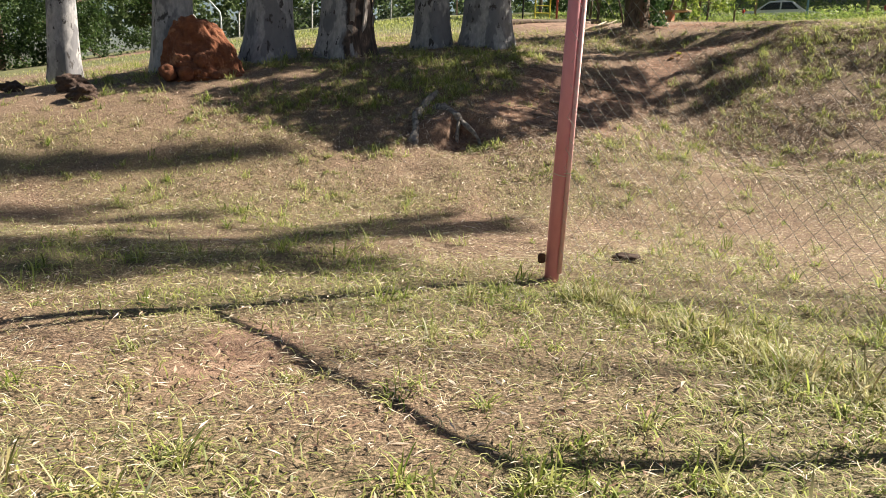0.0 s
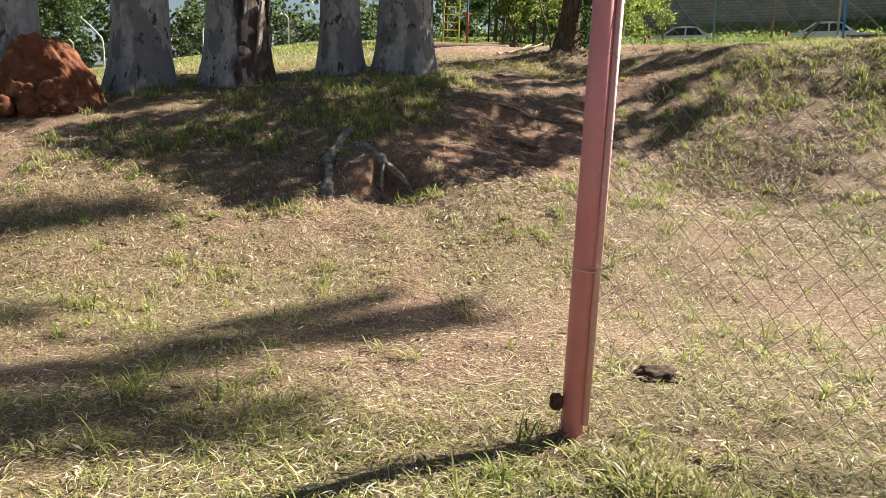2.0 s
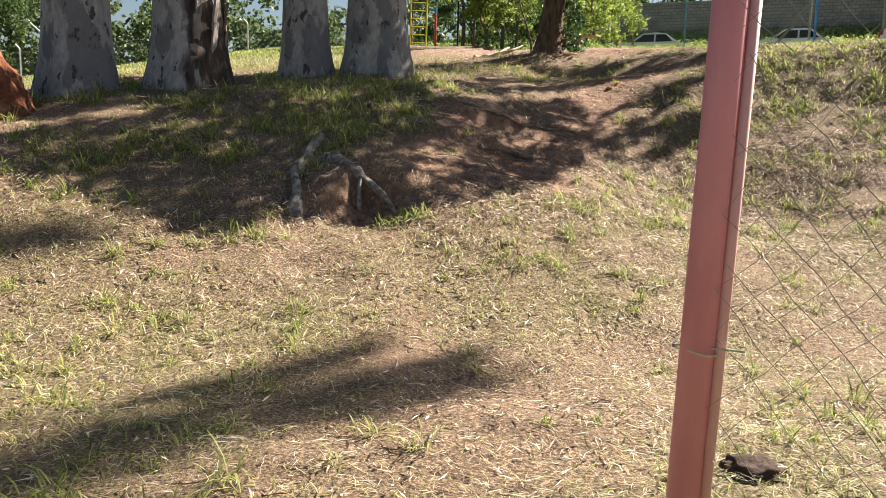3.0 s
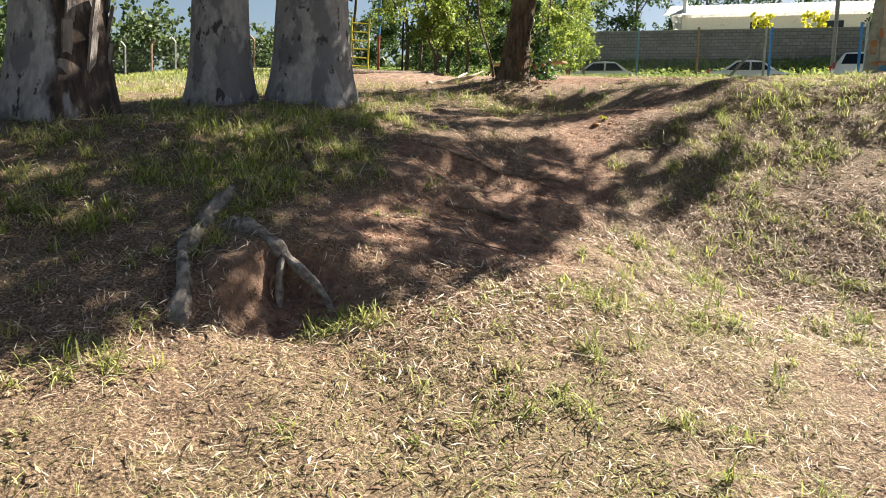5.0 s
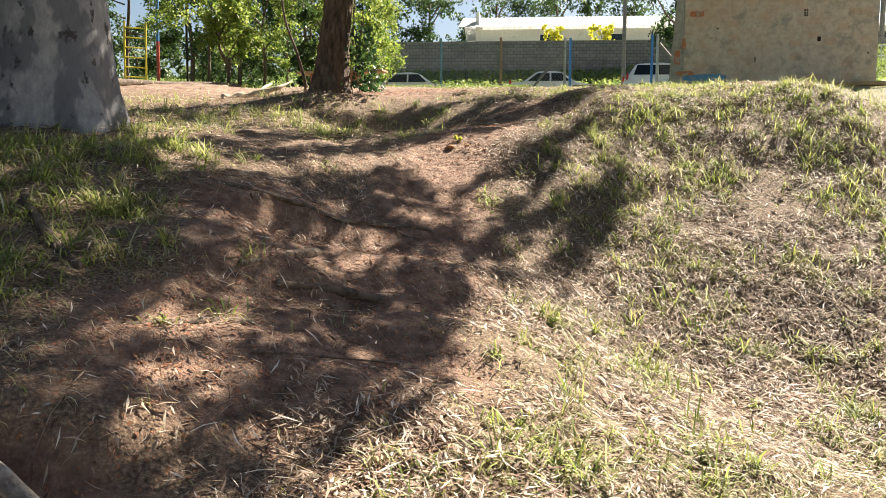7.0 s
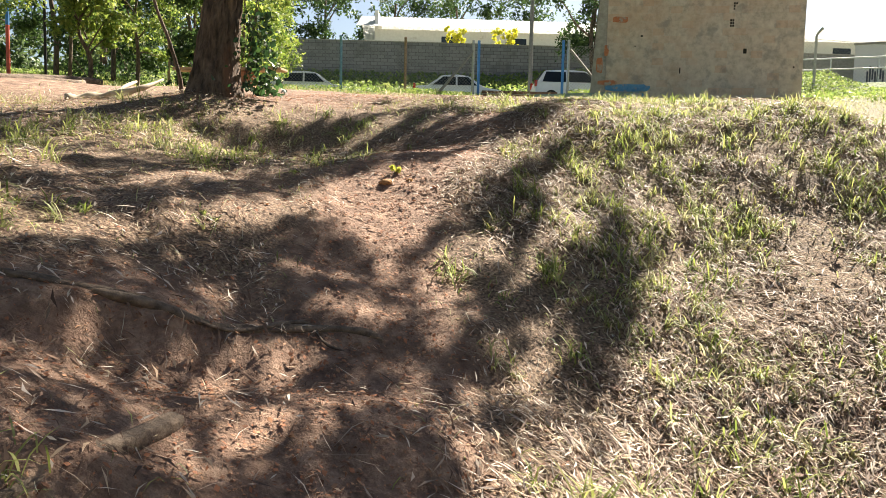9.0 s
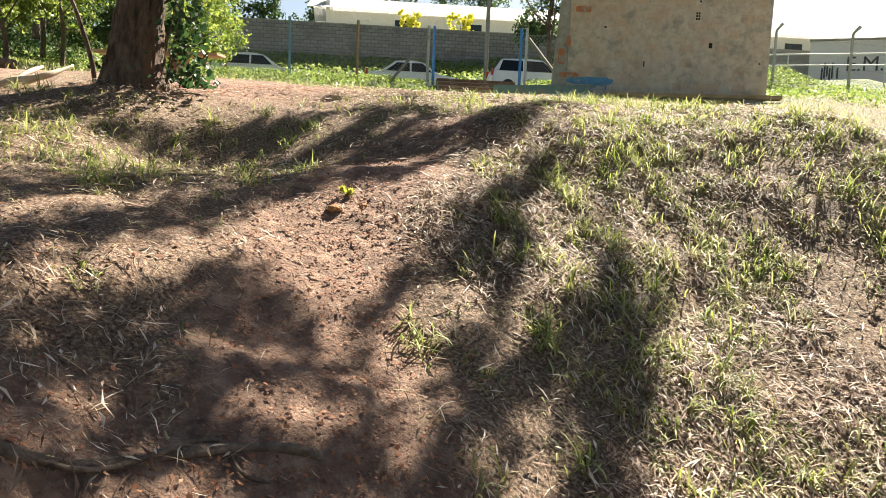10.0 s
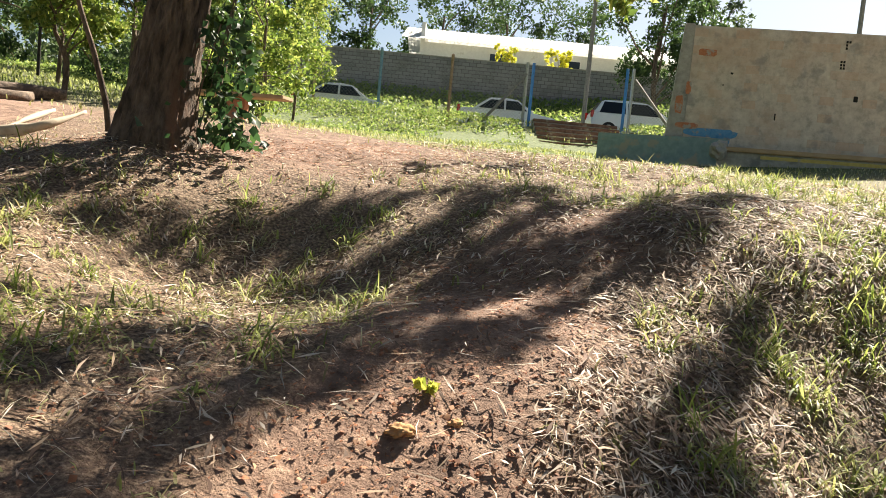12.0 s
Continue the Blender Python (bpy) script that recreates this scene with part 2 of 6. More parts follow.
def ground_z(x, y):
    """Height of the ground: a flat lower field, a bank, a rising upper field, the street and the grass bank behind it."""
    x, y = np.asarray(x, float), np.asarray(y, float)
    q, a = 0.543 * x + 0.84 * y, 0.84 * x - 0.543 * y
    left = 2.2 + 0.105 * (np.minimum(y, 56) - 16) + 0.06 * np.clip(x, -60, 12) - 0.09 * np.clip(-x - 3, 0, 30)
    right = np.interp(q, (10, 17, 25, 32, 38.6, 42.0, 43.2, 44.2, 49.6, 50.2, 57.5, 60, 90), (2.0, 2.62, 3.1, 3.8, 4.2, 5.30, 5.30, 5.05, 5.05, 5.25, 7.9, 8.1, 8.6))
    right = right + 0.1 * np.clip(a, 0, 14)
    upper = left + (right - left) * sstep(4, 12, x)
    slope = 0.35 * (y - 8.9) - 0.62 * np.exp(-((x - 4.3) / 1.8) ** 2 - ((y - 12.5) / 1.8) ** 2)
    slope = slope + 0.16 * np.tanh((y - 11.30 - 0.25 * np.tanh((x + 0.05) / 0.2) - 0.06 * np.sin(x * 9)) / 0.09) * np.exp(-((x - 0.22) / 0.5) ** 2 - ((y - 11.3) / 0.8) ** 2)
    slope = slope - 0.13 * np.exp(-((x + 0.02) / 0.34) ** 2 - ((y - 11.12) / 0.17) ** 2) - 0.09 * np.exp(-((x - 0.2) / 0.3) ** 2 - ((y - 11.5) / 0.12) ** 2)
    low = 0.018 * wave_noise(x, y, 0.9, 3)
    k = 0.35
    z = np.logaddexp(low / k * 2.2, slope / k * 2.2) * k / 2.2 - 0.08 * np.exp(-((slope - low) / 0.6) ** 2)
    z = -np.logaddexp(-z / k * 2.2, -upper / k * 2.2) * k / 2.2
    d, s = foot_path(x, y)
    z = z - 0.09 * np.exp(-(d / 0.55) ** 2) * sstep(0.3, 1.6, s) * (1 - sstep(5.4, 6.6, s))
    # worn treads and hollows under the roots along the path
    z = z + 0.03 * np.tanh(3 * np.sin((0.55 * x + 0.83 * y) * 6.6)) * np.exp(-(d / 0.8) ** 2) * sstep(0.8, 1.6, s) * (1 - sstep(3.2, 3.8, s))
    z = z - 0.12 * (1 - np.tanh((y - 14.02 - 0.05 * np.sin(x * 7) - 0.03 * np.sin(x * 17)) / 0.05)) * np.exp(-((x - 2.1) / 0.5) ** 2 - ((y - 13.85) / 0.25) ** 2) - 0.075 * (1 - np.tanh((y - 13.0 + 0.3 * (x - 1.8) - 0.03 * np.sin(x * 13)) / 0.045)) * np.exp(-((x - 1.8) / 0.5) ** 2 - ((y - 12.85) / 0.2) ** 2)
    for cx, cy, reach, rise in HUMPS:
        z = z + rise * np.exp(-((x - cx) ** 2 + (y - cy) ** 2) / reach ** 2)
    near = np.exp(-((x - 2) / 14) ** 2 - ((y - 10) / 14) ** 2)
    smooth = np.exp(-(d / 0.5) ** 2)      # trodden path
    return z + near * (0.026 * wave_noise(x, y, 3.1, 5) + (0.4 + 0.6 * sstep(8.5, 11.5, y)) * ((0.019 - 0.008 * smooth) * wave_noise(x, y, 8, 6) + (0.013 - 0.007 * smooth) * wave_noise(x, y, 19, 7)) + 0.004 * wave_noise(x, y, 41, 8))


def gz(x, y):
    return float(ground_z(np.array([x]), np.array([y]))[0])


def bare_mask(x, y):
    """Where the soil is bare: the path, the root scarp, worn patches, the red bank under the far trees."""
    d, s = foot_path(x, y)
    m = 0.95 * np.exp(-(d / (0.60 + 0.12 * wave_noise(x, y, 3.0, 71))) ** 2) * sstep(0.5, 1.6, s) * (1 - 0.8 * sstep(4.9, 5.9, s))
    m = m * (0.80 + 0.35 * wave_noise(x, y, 5.0, 74))
    m = np.maximum(m, (0.70 + 0.15 * wave_noise(x, y, 4.0, 75)) * np.exp(-((x - 1.35 - 0.45 * (y - 12.5)) / 0.9) ** 4 - ((y - 13.0) / 1.7) ** 4) * (1 - sstep(12.6, 13.0, y) * sstep(1.35, 0.9, x)))
    m = np.maximum(m, 0.85 * trodden(x, y))
    m = np.maximum(m, 1.0 * np.exp(-((x - 0.25) / 0.5) ** 2 - ((y - 11.3) / 0.36) ** 2))
    m = np.maximum(m, 0.62 * np.exp(-((x + 0.95) / 0.5) ** 2 - ((y - 4.15) / 0.95) ** 2))
    m = np.maximum(m, 0.36 * np.exp(-((x - 0.35 + 0.5 * (y - 9.0) * -0.3) / (0.75 + 0.3 * wave_noise(x, y, 2.0, 72))) ** 2 - ((y - 9.0) / 1.7) ** 2))
    m = np.maximum(m, (0.34 + 0.12 * wave_noise(x, y, 2.5, 73)) * np.exp(-((x - 2.7 - 0.75 * (y - 15)) / 1.0) ** 2 - ((y - 15.4) / 1.7) ** 2))
    m = np.maximum(m, 1.0 * np.exp(-((x - 2.9) / 1.7) ** 2 - ((y - 23.5) / 3.6) ** 2))
    m = np.maximum(m, 0.75 * np.exp(-((x - 5.3) / 2.0) ** 2 - ((y - 19.8) / 1.3) ** 2))
    m = np.maximum(m, 0.9 * np.exp(-((x + 14.5) / 3.0) ** 2 - ((y - 40) / 7) ** 2))
    return m


def trodden(x, y):
    """Where feet keep the path clear of litter and grass."""
    d, s = foot_path(x, y)
    return np.exp(-(d / 0.42) ** 4) * sstep(1.2, 2.0, s) * (1 - sstep(4.5, 5.3, s))


def green_mask(x, y):
    """How green and long the grass is."""
    g = 0.36 - 0.14 * sstep(6.5, 8.5, y) * sstep(11.5, 10.0, y) * sstep(-1.5, 0.0, x) + 0.30 * wave_noise(x, y, 1.3, 11) + 0.15 * wave_noise(x, y, 4.0, 12)
    g = g + 0.8 * np.exp(-((x - 2.45) / 0.8) ** 2 - ((y - 11.7) / 0.9) ** 2)
    g = g + 0.35 * np.exp(-((x - 1.6) / 2.2) ** 2 - ((y - 3.6) / 1.4) ** 2)
    g = g + 0.30 * np.exp(-((x - 5.6) / 2.2) ** 2 - ((y - 14.2) / 2.4) ** 2)
    g = g + 0.55 * np.exp(-((x - 8.6) / 2.4) ** 2 - ((y - 16.8) / 2.0) ** 2)
    g = g + 0.8 * sstep(19.5, 24, y) + 0.45 * sstep(8.5, 10.5, x) * sstep(13, 15, y) + 0.6 * np.exp(-((x + 0.1) / 1.9) ** 2 - ((y - 13.5) / 1.1) ** 2)
    return np.clip(g, 0, 1) * (1 - np.clip(1.2 * bare_mask(x, y), 0, 1))


# ---- ground ----
def build_ground():
    def axis(lo, hi, fine_lo, fine_hi, step):
        mid = np.arange(fine_lo, fine_hi, step)
        up = fine_hi + (hi - fine_hi) * np.linspace(0, 1, 70) ** 2.2
        down = fine_lo - (fine_lo - lo) * np.linspace(0, 1, 50)[1:] ** 2.2
        return np.concatenate([down[::-1], mid, up])
    xs, ys = axis(-900, 900, -5, 9.5, 0.06), axis(-600, 1200, 2, 19.5, 0.06)
    X, Y = np.meshgrid(xs, ys)
    Z = ground_z(X, Y)
    far = sstep(80, 260, np.hypot(X, Y))
    Z = Z * (1 - far) + 4.0 * far
    nx, ny = len(xs), len(ys)
    me = bpy.data.meshes.new("ground")
    idx = np.arange(nx * ny).reshape(ny, nx)
    quads = np.stack([idx[:-1, :-1], idx[:-1, 1:], idx[1:, 1:], idx[1:, :-1]], -1).reshape(-1, 4)
    me.vertices.add(nx * ny)
    me.vertices.foreach_set("co", np.stack([X, Y, Z], -1).ravel())
    me.loops.add(quads.size)
    me.loops.foreach_set("vertex_index", quads.ravel())
    me.polygons.add(len(quads))
    me.polygons.foreach_set("loop_start", np.arange(0, quads.size, 4))
    me.update(calc_edges=True)
    ca = me.color_attributes.new("cover", "FLOAT_COLOR", "POINT")
    bare = np.maximum(bare_mask(X, Y), 0.17 * sstep(10.5, 12, Y) * (1 - sstep(19, 23, Y)) * (1 - sstep(8, 10, X))).ravel()
    lawn = np.maximum(green_mask(X, Y).ravel() * (0.5 - 0.4 * sstep(10, 12, Y) * (1 - sstep(8, 11, X)) + 0.7 * sstep(21, 25, Y)).ravel(), sstep(60, 120, np.hypot(X, Y)).ravel())
    ca.data.foreach_set("color", np.stack([bare, lawn, bare * 0, bare * 0 + 1], -1).ravel())
    me.materials.append(MAT_SOIL)
    me.shade_smooth()
    return tagged(new("ground", me), "red earth and dry grass ground rising in a bank", "ground", kind="structure")


build_ground()


# ---- gum trees ----
def gum_tree(x, y, r, height, seed, bark=MAT_GUM, label="tall gum tree with smooth grey patchy bark", lean=(0, 0), flare=1.3, group="row of gum trees"):
    z0 = gz(x, y)
    t = thing("gum_tree", label, "tree", (x, y, z0), group)
    bm = bmesh.new()
    n, sides = 44, 40
    rings = []
    for i in range(n):
        h = -0.35 + (height + 0.35) * (i / (n - 1)) ** 1.8
        rr = r * (1 + (flare - 1) * math.exp(-max(h, 0) / 0.35)) * (1 - 0.16 * min(max(h, 0), 3) / 3) * (1 - 0.55 * max(h, 0) / height)
        ring = []
        for k in range(sides):
            a = 2 * math.pi * k / sides
            lobes = 0.10 * math.exp(-max(h, 0) / 0.45) * math.sin(5 * a + seed) + 0.035 * noise.noise((math.cos(a) * 1.4, math.sin(a) * 1.4 + seed, h * 0.9))
            q = rr * (1 + lobes + 0.012 * noise.noise((math.cos(a) * 6, math.sin(a) * 6 + seed, h * 5)))
            ring.append(bm.verts.new((lean[0] * h + q * math.cos(a), lean[1] * h + q * math.sin(a), h)))
        rings.append(ring)
    for a, b in zip(rings, rings[1:]):
        for k in range(sides):
            bm.faces.new((a[k], a[(k + 1) % sides], b[(k + 1) % sides], b[k]))
    part("trunk", bm, bark, t, smooth=True)
    return t


def leaf_cloud(name, parent, pts, size, tints, mat=MAT_LEAF, slim=0.42, droop=0.0, seed=0, label=""):
    """Many small pointed leaves at the points, each folded along its rib."""
    r = np.random.default_rng(seed)
    n = len(pts)
    d = r.normal(size=(n, 3))
    d[:, 2] -= droop
    d /= np.linalg.norm(d, axis=1)[:, None]
    s = np.cross(d, r.normal(size=(n, 3)))
    s /= np.linalg.norm(s, axis=1)[:, None] + 1e-9
    u = np.cross(d, s)
    L = size * r.uniform(0.6, 1.35, (n, 1))
    a, tip = pts - d * L * 0.5, pts + d * L * 0.5
    w = L * slim * 0.5
    V = np.stack([a, pts + s * w + u * w * 0.35, tip, pts - s * w + u * w * 0.35], 1).reshape(-1, 3)
    q = np.arange(n)[:, None] * 4
    F = np.concatenate([q + [0, 1, 2], q + [0, 2, 3]], 1).reshape(-1, 3)
    T = np.asarray(tints)[r.integers(0, len(tints), n)] * r.uniform(0.75, 1.25, (n, 1))
    return cloud_mesh(name, V, F, np.repeat(T, 4, 0), mat, parent, label)


def cloud_mesh(name, V, F, T, mat, parent=None, label=""):
    me = bpy.data.meshes.new(name)
    me.vertices.add(len(V))
    me.vertices.foreach_set("co", V.astype(np.float32).ravel())
    k = F.shape[1]
    me.loops.add(F.size)
    me.loops.foreach_set("vertex_index", F.astype(np.int32).ravel())
    me.polygons.add(len(F))
    me.polygons.foreach_set("loop_start", np.arange(0, F.size, k, dtype=np.int32))
    me.update(calc_edges=True)
    ca = me.color_attributes.new("tint", "FLOAT_COLOR", "POINT")
    ca.data.foreach_set("color", np.concatenate([T, np.ones((len(T), 1))], 1).astype(np.float32).ravel())
    me.materials.append(mat)
    ob = new(name, me)
    if parent:
        ob.parent = parent
    if label:
        ob["label"] = label
    return ob


def clump_points(centers, radii, n, seed, flat=0.7, hollow=0.4):
    """Points gathered in clumps and, within them, in smaller sprays."""
    r = np.random.default_rng(seed)
    C, R = np.asarray(centers, float), np.asarray(radii, float)
    p = R ** 2 / np.sum(R ** 2)
    m = max(n // 28, 4)
    i = r.choice(len(C), m, p=p)
    d = r.normal(size=(m, 3))
    d /= np.linalg.norm(d, axis=1)[:, None]
    sub = C[i] + d * (R[i] * r.uniform(hollow, 1.05, m))[:, None] * [1, 1, flat]
    j = r.integers(0, m, n)
    return sub[j] + r.normal(size=(n, 3)) * (R[i][j] * 0.13)[:, None]


GUM_GREEN = [(0.075, 0.11, 0.045), (0.10, 0.14, 0.05), (0.06, 0.085, 0.04)]
DEEP_GREEN = [(0.035, 0.065, 0.02), (0.05, 0.09, 0.025), (0.07, 0.11, 0.03)]
FRESH_GREEN = [(0.17, 0.24, 0.04), (0.26, 0.33, 0.06), (0.11, 0.17, 0.035), (0.34, 0.37, 0.09)]
YELLOW = [(0.72, 0.66, 0.05), (0.80, 0.74, 0.10), (0.50, 0.54, 0.06)]


def limb(bm, a, b, r0, r1, seed, sag=0.1):
    a, b = Vector(a), Vector(b)
    rnd = random.Random(seed)
    mid = [a.lerp(b, f) + Vector((rnd.uniform(-1, 1), rnd.uniform(-1, 1), rnd.uniform(0, 1))) * (b - a).length * sag * (1 - f) for f in (0.35, 0.7)]
    pts = smooth_pts([a, *mid, b], 4)
    return tube(bm, pts, [r0 + (r1 - r0) * i / (len(pts) - 1) for i in range(len(pts))], 7, 0.1, seed)


def add_crown(t, top, clumps, radii, n, size, tints, seed, bark, slim=0.3, droop=0.8, r0=0.09, name="crown"):
    """Limbs from the trunk's points to each clump, and the leaves round them, in the tree's own space."""
    for i, c in enumerate(clumps):
        bm = bmesh.new()
        limb(bm, top[i % len(top)], c, r0, r0 * 0.25, seed + i)
        part("limb", bm, bark, t, smooth=True)
    leaf_cloud(name, t, clump_points(clumps, radii, n, seed), size, tints, slim=slim, droop=droop, seed=seed)


def gum_crown(t, height, seed, n=7600, spread=3.2, tilt=(0, 0)):
    # crowns are out of view; made low and dense to hold sky light off the bank
    rnd = random.Random(seed)
    cl = []
    for i in range(8):
        a = i * 2.4 + rnd.random()
        h = height * (0.55 + 0.45 * i / 8)
        s = spread * rnd.uniform(0.5, 1.0) * (1.15 - 0.5 * i / 8)
        cl.append((s * math.cos(a) + tilt[0] * h, s * math.sin(a) + tilt[1] * h, h))
    add_crown(t, [(0, 0, height * f) for f in (0.62, 0.72, 0.82, 0.92)], cl, [rnd.uniform(1.2, 2.0) for _ in cl], n, 0.26, GUM_GREEN, seed, MAT_GUM)


for i, (x, y, r, h, bark, flare, label) in enumerate((
        (0.66, 16.33, 0.47, 21, MAT_GUM, 1.22, "massive gum tree with smooth blue-grey bark and dark flecks"),
        (-0.40, 16.11, 0.345, 20, MAT_GUM, 1.25, "straight gum tree with mauve-grey patchy bark"),
        (-1.87, 14.99, 0.47, 22, MAT_SPLIT_BARK, 1.2, "thick old gum tree with dark flaking split bark"),
        (-3.20, 14.78, 0.42, 21, MAT_GUM, 1.25, "stout gum tree with mottled grey bark"),
        (-4.78, 14.35, 0.36, 19, MAT_GUM, 1.15, "gum tree with grey bark behind a termite mound"),
        (-6.85, 14.66, 0.275, 18, MAT_GUM, 1.15, "slender gum tree with pale grey bark"),
        (-8.05, 13.81, 0.27, 18, MAT_GUM, 1.9, "gum tree with spreading pale root flare"))):
    t = gum_tree(x, y, r, h, i + 1, bark, label, flare=flare)
    gum_crown(t, h, 40 + i)
    if bark is MAT_SPLIT_BARK:
        for k in range(16):
            a = 4.95 + k * 0.085
            bm = bmesh.new()
            z = 0.25 + (k * 0.37) % 2.3
            rr = 0.485 - 0.02 * z
            box(bm, -0.05, 0.05, -0.012, 0.02, -0.22, 0.22, 0.01, pose(rr * math.cos(a), rr * math.sin(a), z, 6 + k % 5, 0, math.degrees(a) + 90 + (k % 3) * 8))
            part("bark_flake", bm, MAT_OLD_BARK, t)

def band(x, y, a, b, w0, w1):
    """1 on a tapering strip of ground from a to b, half-widths w0 to w1."""
    dx, dy = b[0] - a[0], b[1] - a[1]
    t = ((x - a[0]) * dx + (y - a[1]) * dy) / (dx * dx + dy * dy)
    tc = np.clip(t, 0, 1)
    d = np.hypot(x - a[0] - tc * dx, y - a[1] - tc * dy)
    return np.exp(-(d / (w0 + (w1 - w0) * tc)) ** 4)


def streaks(x, y, fine, seed):
    """Noise drawn out along the sun's way, as leafy boughs are when their shadows fall on the ground."""
    c, k = math.cos(SUN_AZ), math.sin(SUN_AZ)
    return wave_noise((x * c + y * k) * 0.32, (y * c - x * k), fine, seed)


def field_shade(x, y):
    # Wanted shade on the lower field; it places the added gum's leaves.
    m = np.maximum.reduce([band(x, y, (-6.0, 5.2), (0.75, 8.45), 1.25, 0.28), band(x, y, (-6.0, 4.4), (-0.7, 6.45), 0.8, 0.42), band(x, y, (-1.5, 7.7), (0.2, 8.95), 0.22, 0.10), band(x, y, (-7.5, 7.4), (-2.7, 8.5), 0.75, 0.35), band(x, y, (-7.5, 9.2), (-2.2, 10.5), 0.5, 0.25)])
    return m * np.clip(0.90 + 0.95 * streaks(x, y, 4.2, 81) + 0.3 * streaks(x, y, 11, 82), 0.0, 1.0)


def bank_shade(x, y):
    """The shade wanted on the bank, which places unseen leaves: whole under the gum row, in streaks across the path,
    with gaps.
    """
    edge = np.interp(y, (10.8, 11.1, 11.5, 11.7, 13.05, 14.3, 14.8), (-0.8, 1.0, 1.6, 1.95, 2.85, 3.5, 3.5))
    front = 10.84 + 0.25 * np.tanh((x - 0.1) / 0.4) + 0.62 * np.clip(-x - 1.3, 0, 3)
    m = sstep(0.12, -0.12, x - edge) * sstep(-0.12, 0.12, y - front) * sstep(0.1, -0.1, y - np.where(x < 1.2, 16.3, 14.70 + 0.36 * np.clip(x - 2, -4, 2)))
    m = m * np.clip(1.04 - 0.44 * sstep(-1.6, -3.0, x) + (0.36 + 0.42 * sstep(-1.6, -3.0, x)) * streaks(x, y, 6.0, 83), 0, 1)
    for cx, cy, r in ((1.05, 12.36, 0.2), (0.93, 11.96, 0.2), (0.81, 11.64, 0.16), (2.30, 13.42, 0.26), (0.37, 11.5, 0.12), (2.3, 13.92, 0.16), (2.62, 13.98, 0.16), (-0.2, 14.2, 0.3), (0.6, 13.7, 0.2), (3.15, 14.2, 0.16), (-1.7, 13.0, 0.25)):
        m = m * (1 - np.exp(-(((x - cx) + (y - cy) * 0.3) / (1.6 * r)) ** 2 - ((y - cy - 0.3 * (x - cx)) / (0.75 * r)) ** 2))
    far = np.maximum.reduce([band(x, y, (1.0, 14.98), (4.4, 16.28), 0.48, 0.20), band(x, y, (1.2, 16.4), (3.6, 16.9), 0.14, 0.10), band(x, y, (2.4, 16.0), (4.6, 16.5), 0.3, 0.25), band(x, y, (3.7, 18.0), (6.2, 17.9), 0.28, 0.2), band(x, y, (4.6, 17.3), (6.4, 17.9), 0.3, 0.2), band(x, y, (1.2, 17.0), (3.2, 18.5), 0.5, 0.4)])
    far = far * np.clip(0.72 + 1.0 * streaks(x, y, 9, 84), 0, 1)
    far = np.maximum(far, np.maximum(band(x, y, (4.7, 16.25), (7.3, 17.0), 0.40, 0.30), band(x, y, (5.0, 16.75), (7.2, 17.6), 0.28, 0.25)) * np.clip(0.78 + 0.9 * streaks(x, y, 10, 87), 0, 1))
    side = np.maximum.reduce([band(x, y, (3.3, 13.55), (5.5, 14.6), 0.42, 0.22), band(x, y, (3.5, 14.3), (4.5, 14.95), 0.28, 0.2), band(x, y, (3.7, 14.45), (5.6, 15.2), 0.30, 0.2), band(x, y, (4.9, 15.2), (5.9, 15.65), 0.25, 0.2)])
    side = side * np.clip(0.46 + 0.7 * streaks(x, y, 8, 85) + 0.45 * streaks(x, y, 18, 86), 0, 1)
    return np.maximum.reduce([m, far, side])


def shade_leaves(shade, area, n, h0, h1, seed):
    """Places for unseen leaves in sprays, each set sunward of the ground that it is to shade."""
    r = np.random.default_rng(seed)
    x0, x1, y0, y1 = area
    X, Y = r.uniform(x0, x1, n), r.uniform(y0, y1, n)
    k = r.random(n) < shade(X, Y)
    X, Y = X[k], Y[k]
    tier = np.round(2.5 + 1.6 * wave_noise(X, Y, 1.4, seed)) / 5
    H = h0 + (h1 - h0) * np.clip(tier, 0, 1) + r.normal(0, 0.16, len(X))
    Z = ground_z(X, Y)
    return np.stack([X + SUN_LEAN.x * H, Y + SUN_LEAN.y * H, Z + H], 1)


# tall gum added out of view beyond the open slope; its high crown is laid out to shade the lower field
t = gum_tree(24.0, 12.6, 0.34, 15.5, 21, MAT_GUM, "unseen gum tree added to shade the lower field")
P = shade_leaves(field_shade, (-8, 1.2, 4, 11), 40000, 15.5, 17.5, 77) - np.array(t.location)
for k in range(11):
    limb_mesh = bmesh.new()
    limb(limb_mesh, (0, 0, 13.4 + 0.17 * k), tuple(P[k * (len(P) // 11)]), 0.03, 0.012, 60 + k)
    part("limb", limb_mesh, MAT_GUM, t, smooth=True)
leaf_cloud("crown", t, P, 0.17, GUM_GREEN, slim=0.4, droop=0.5, seed=77)


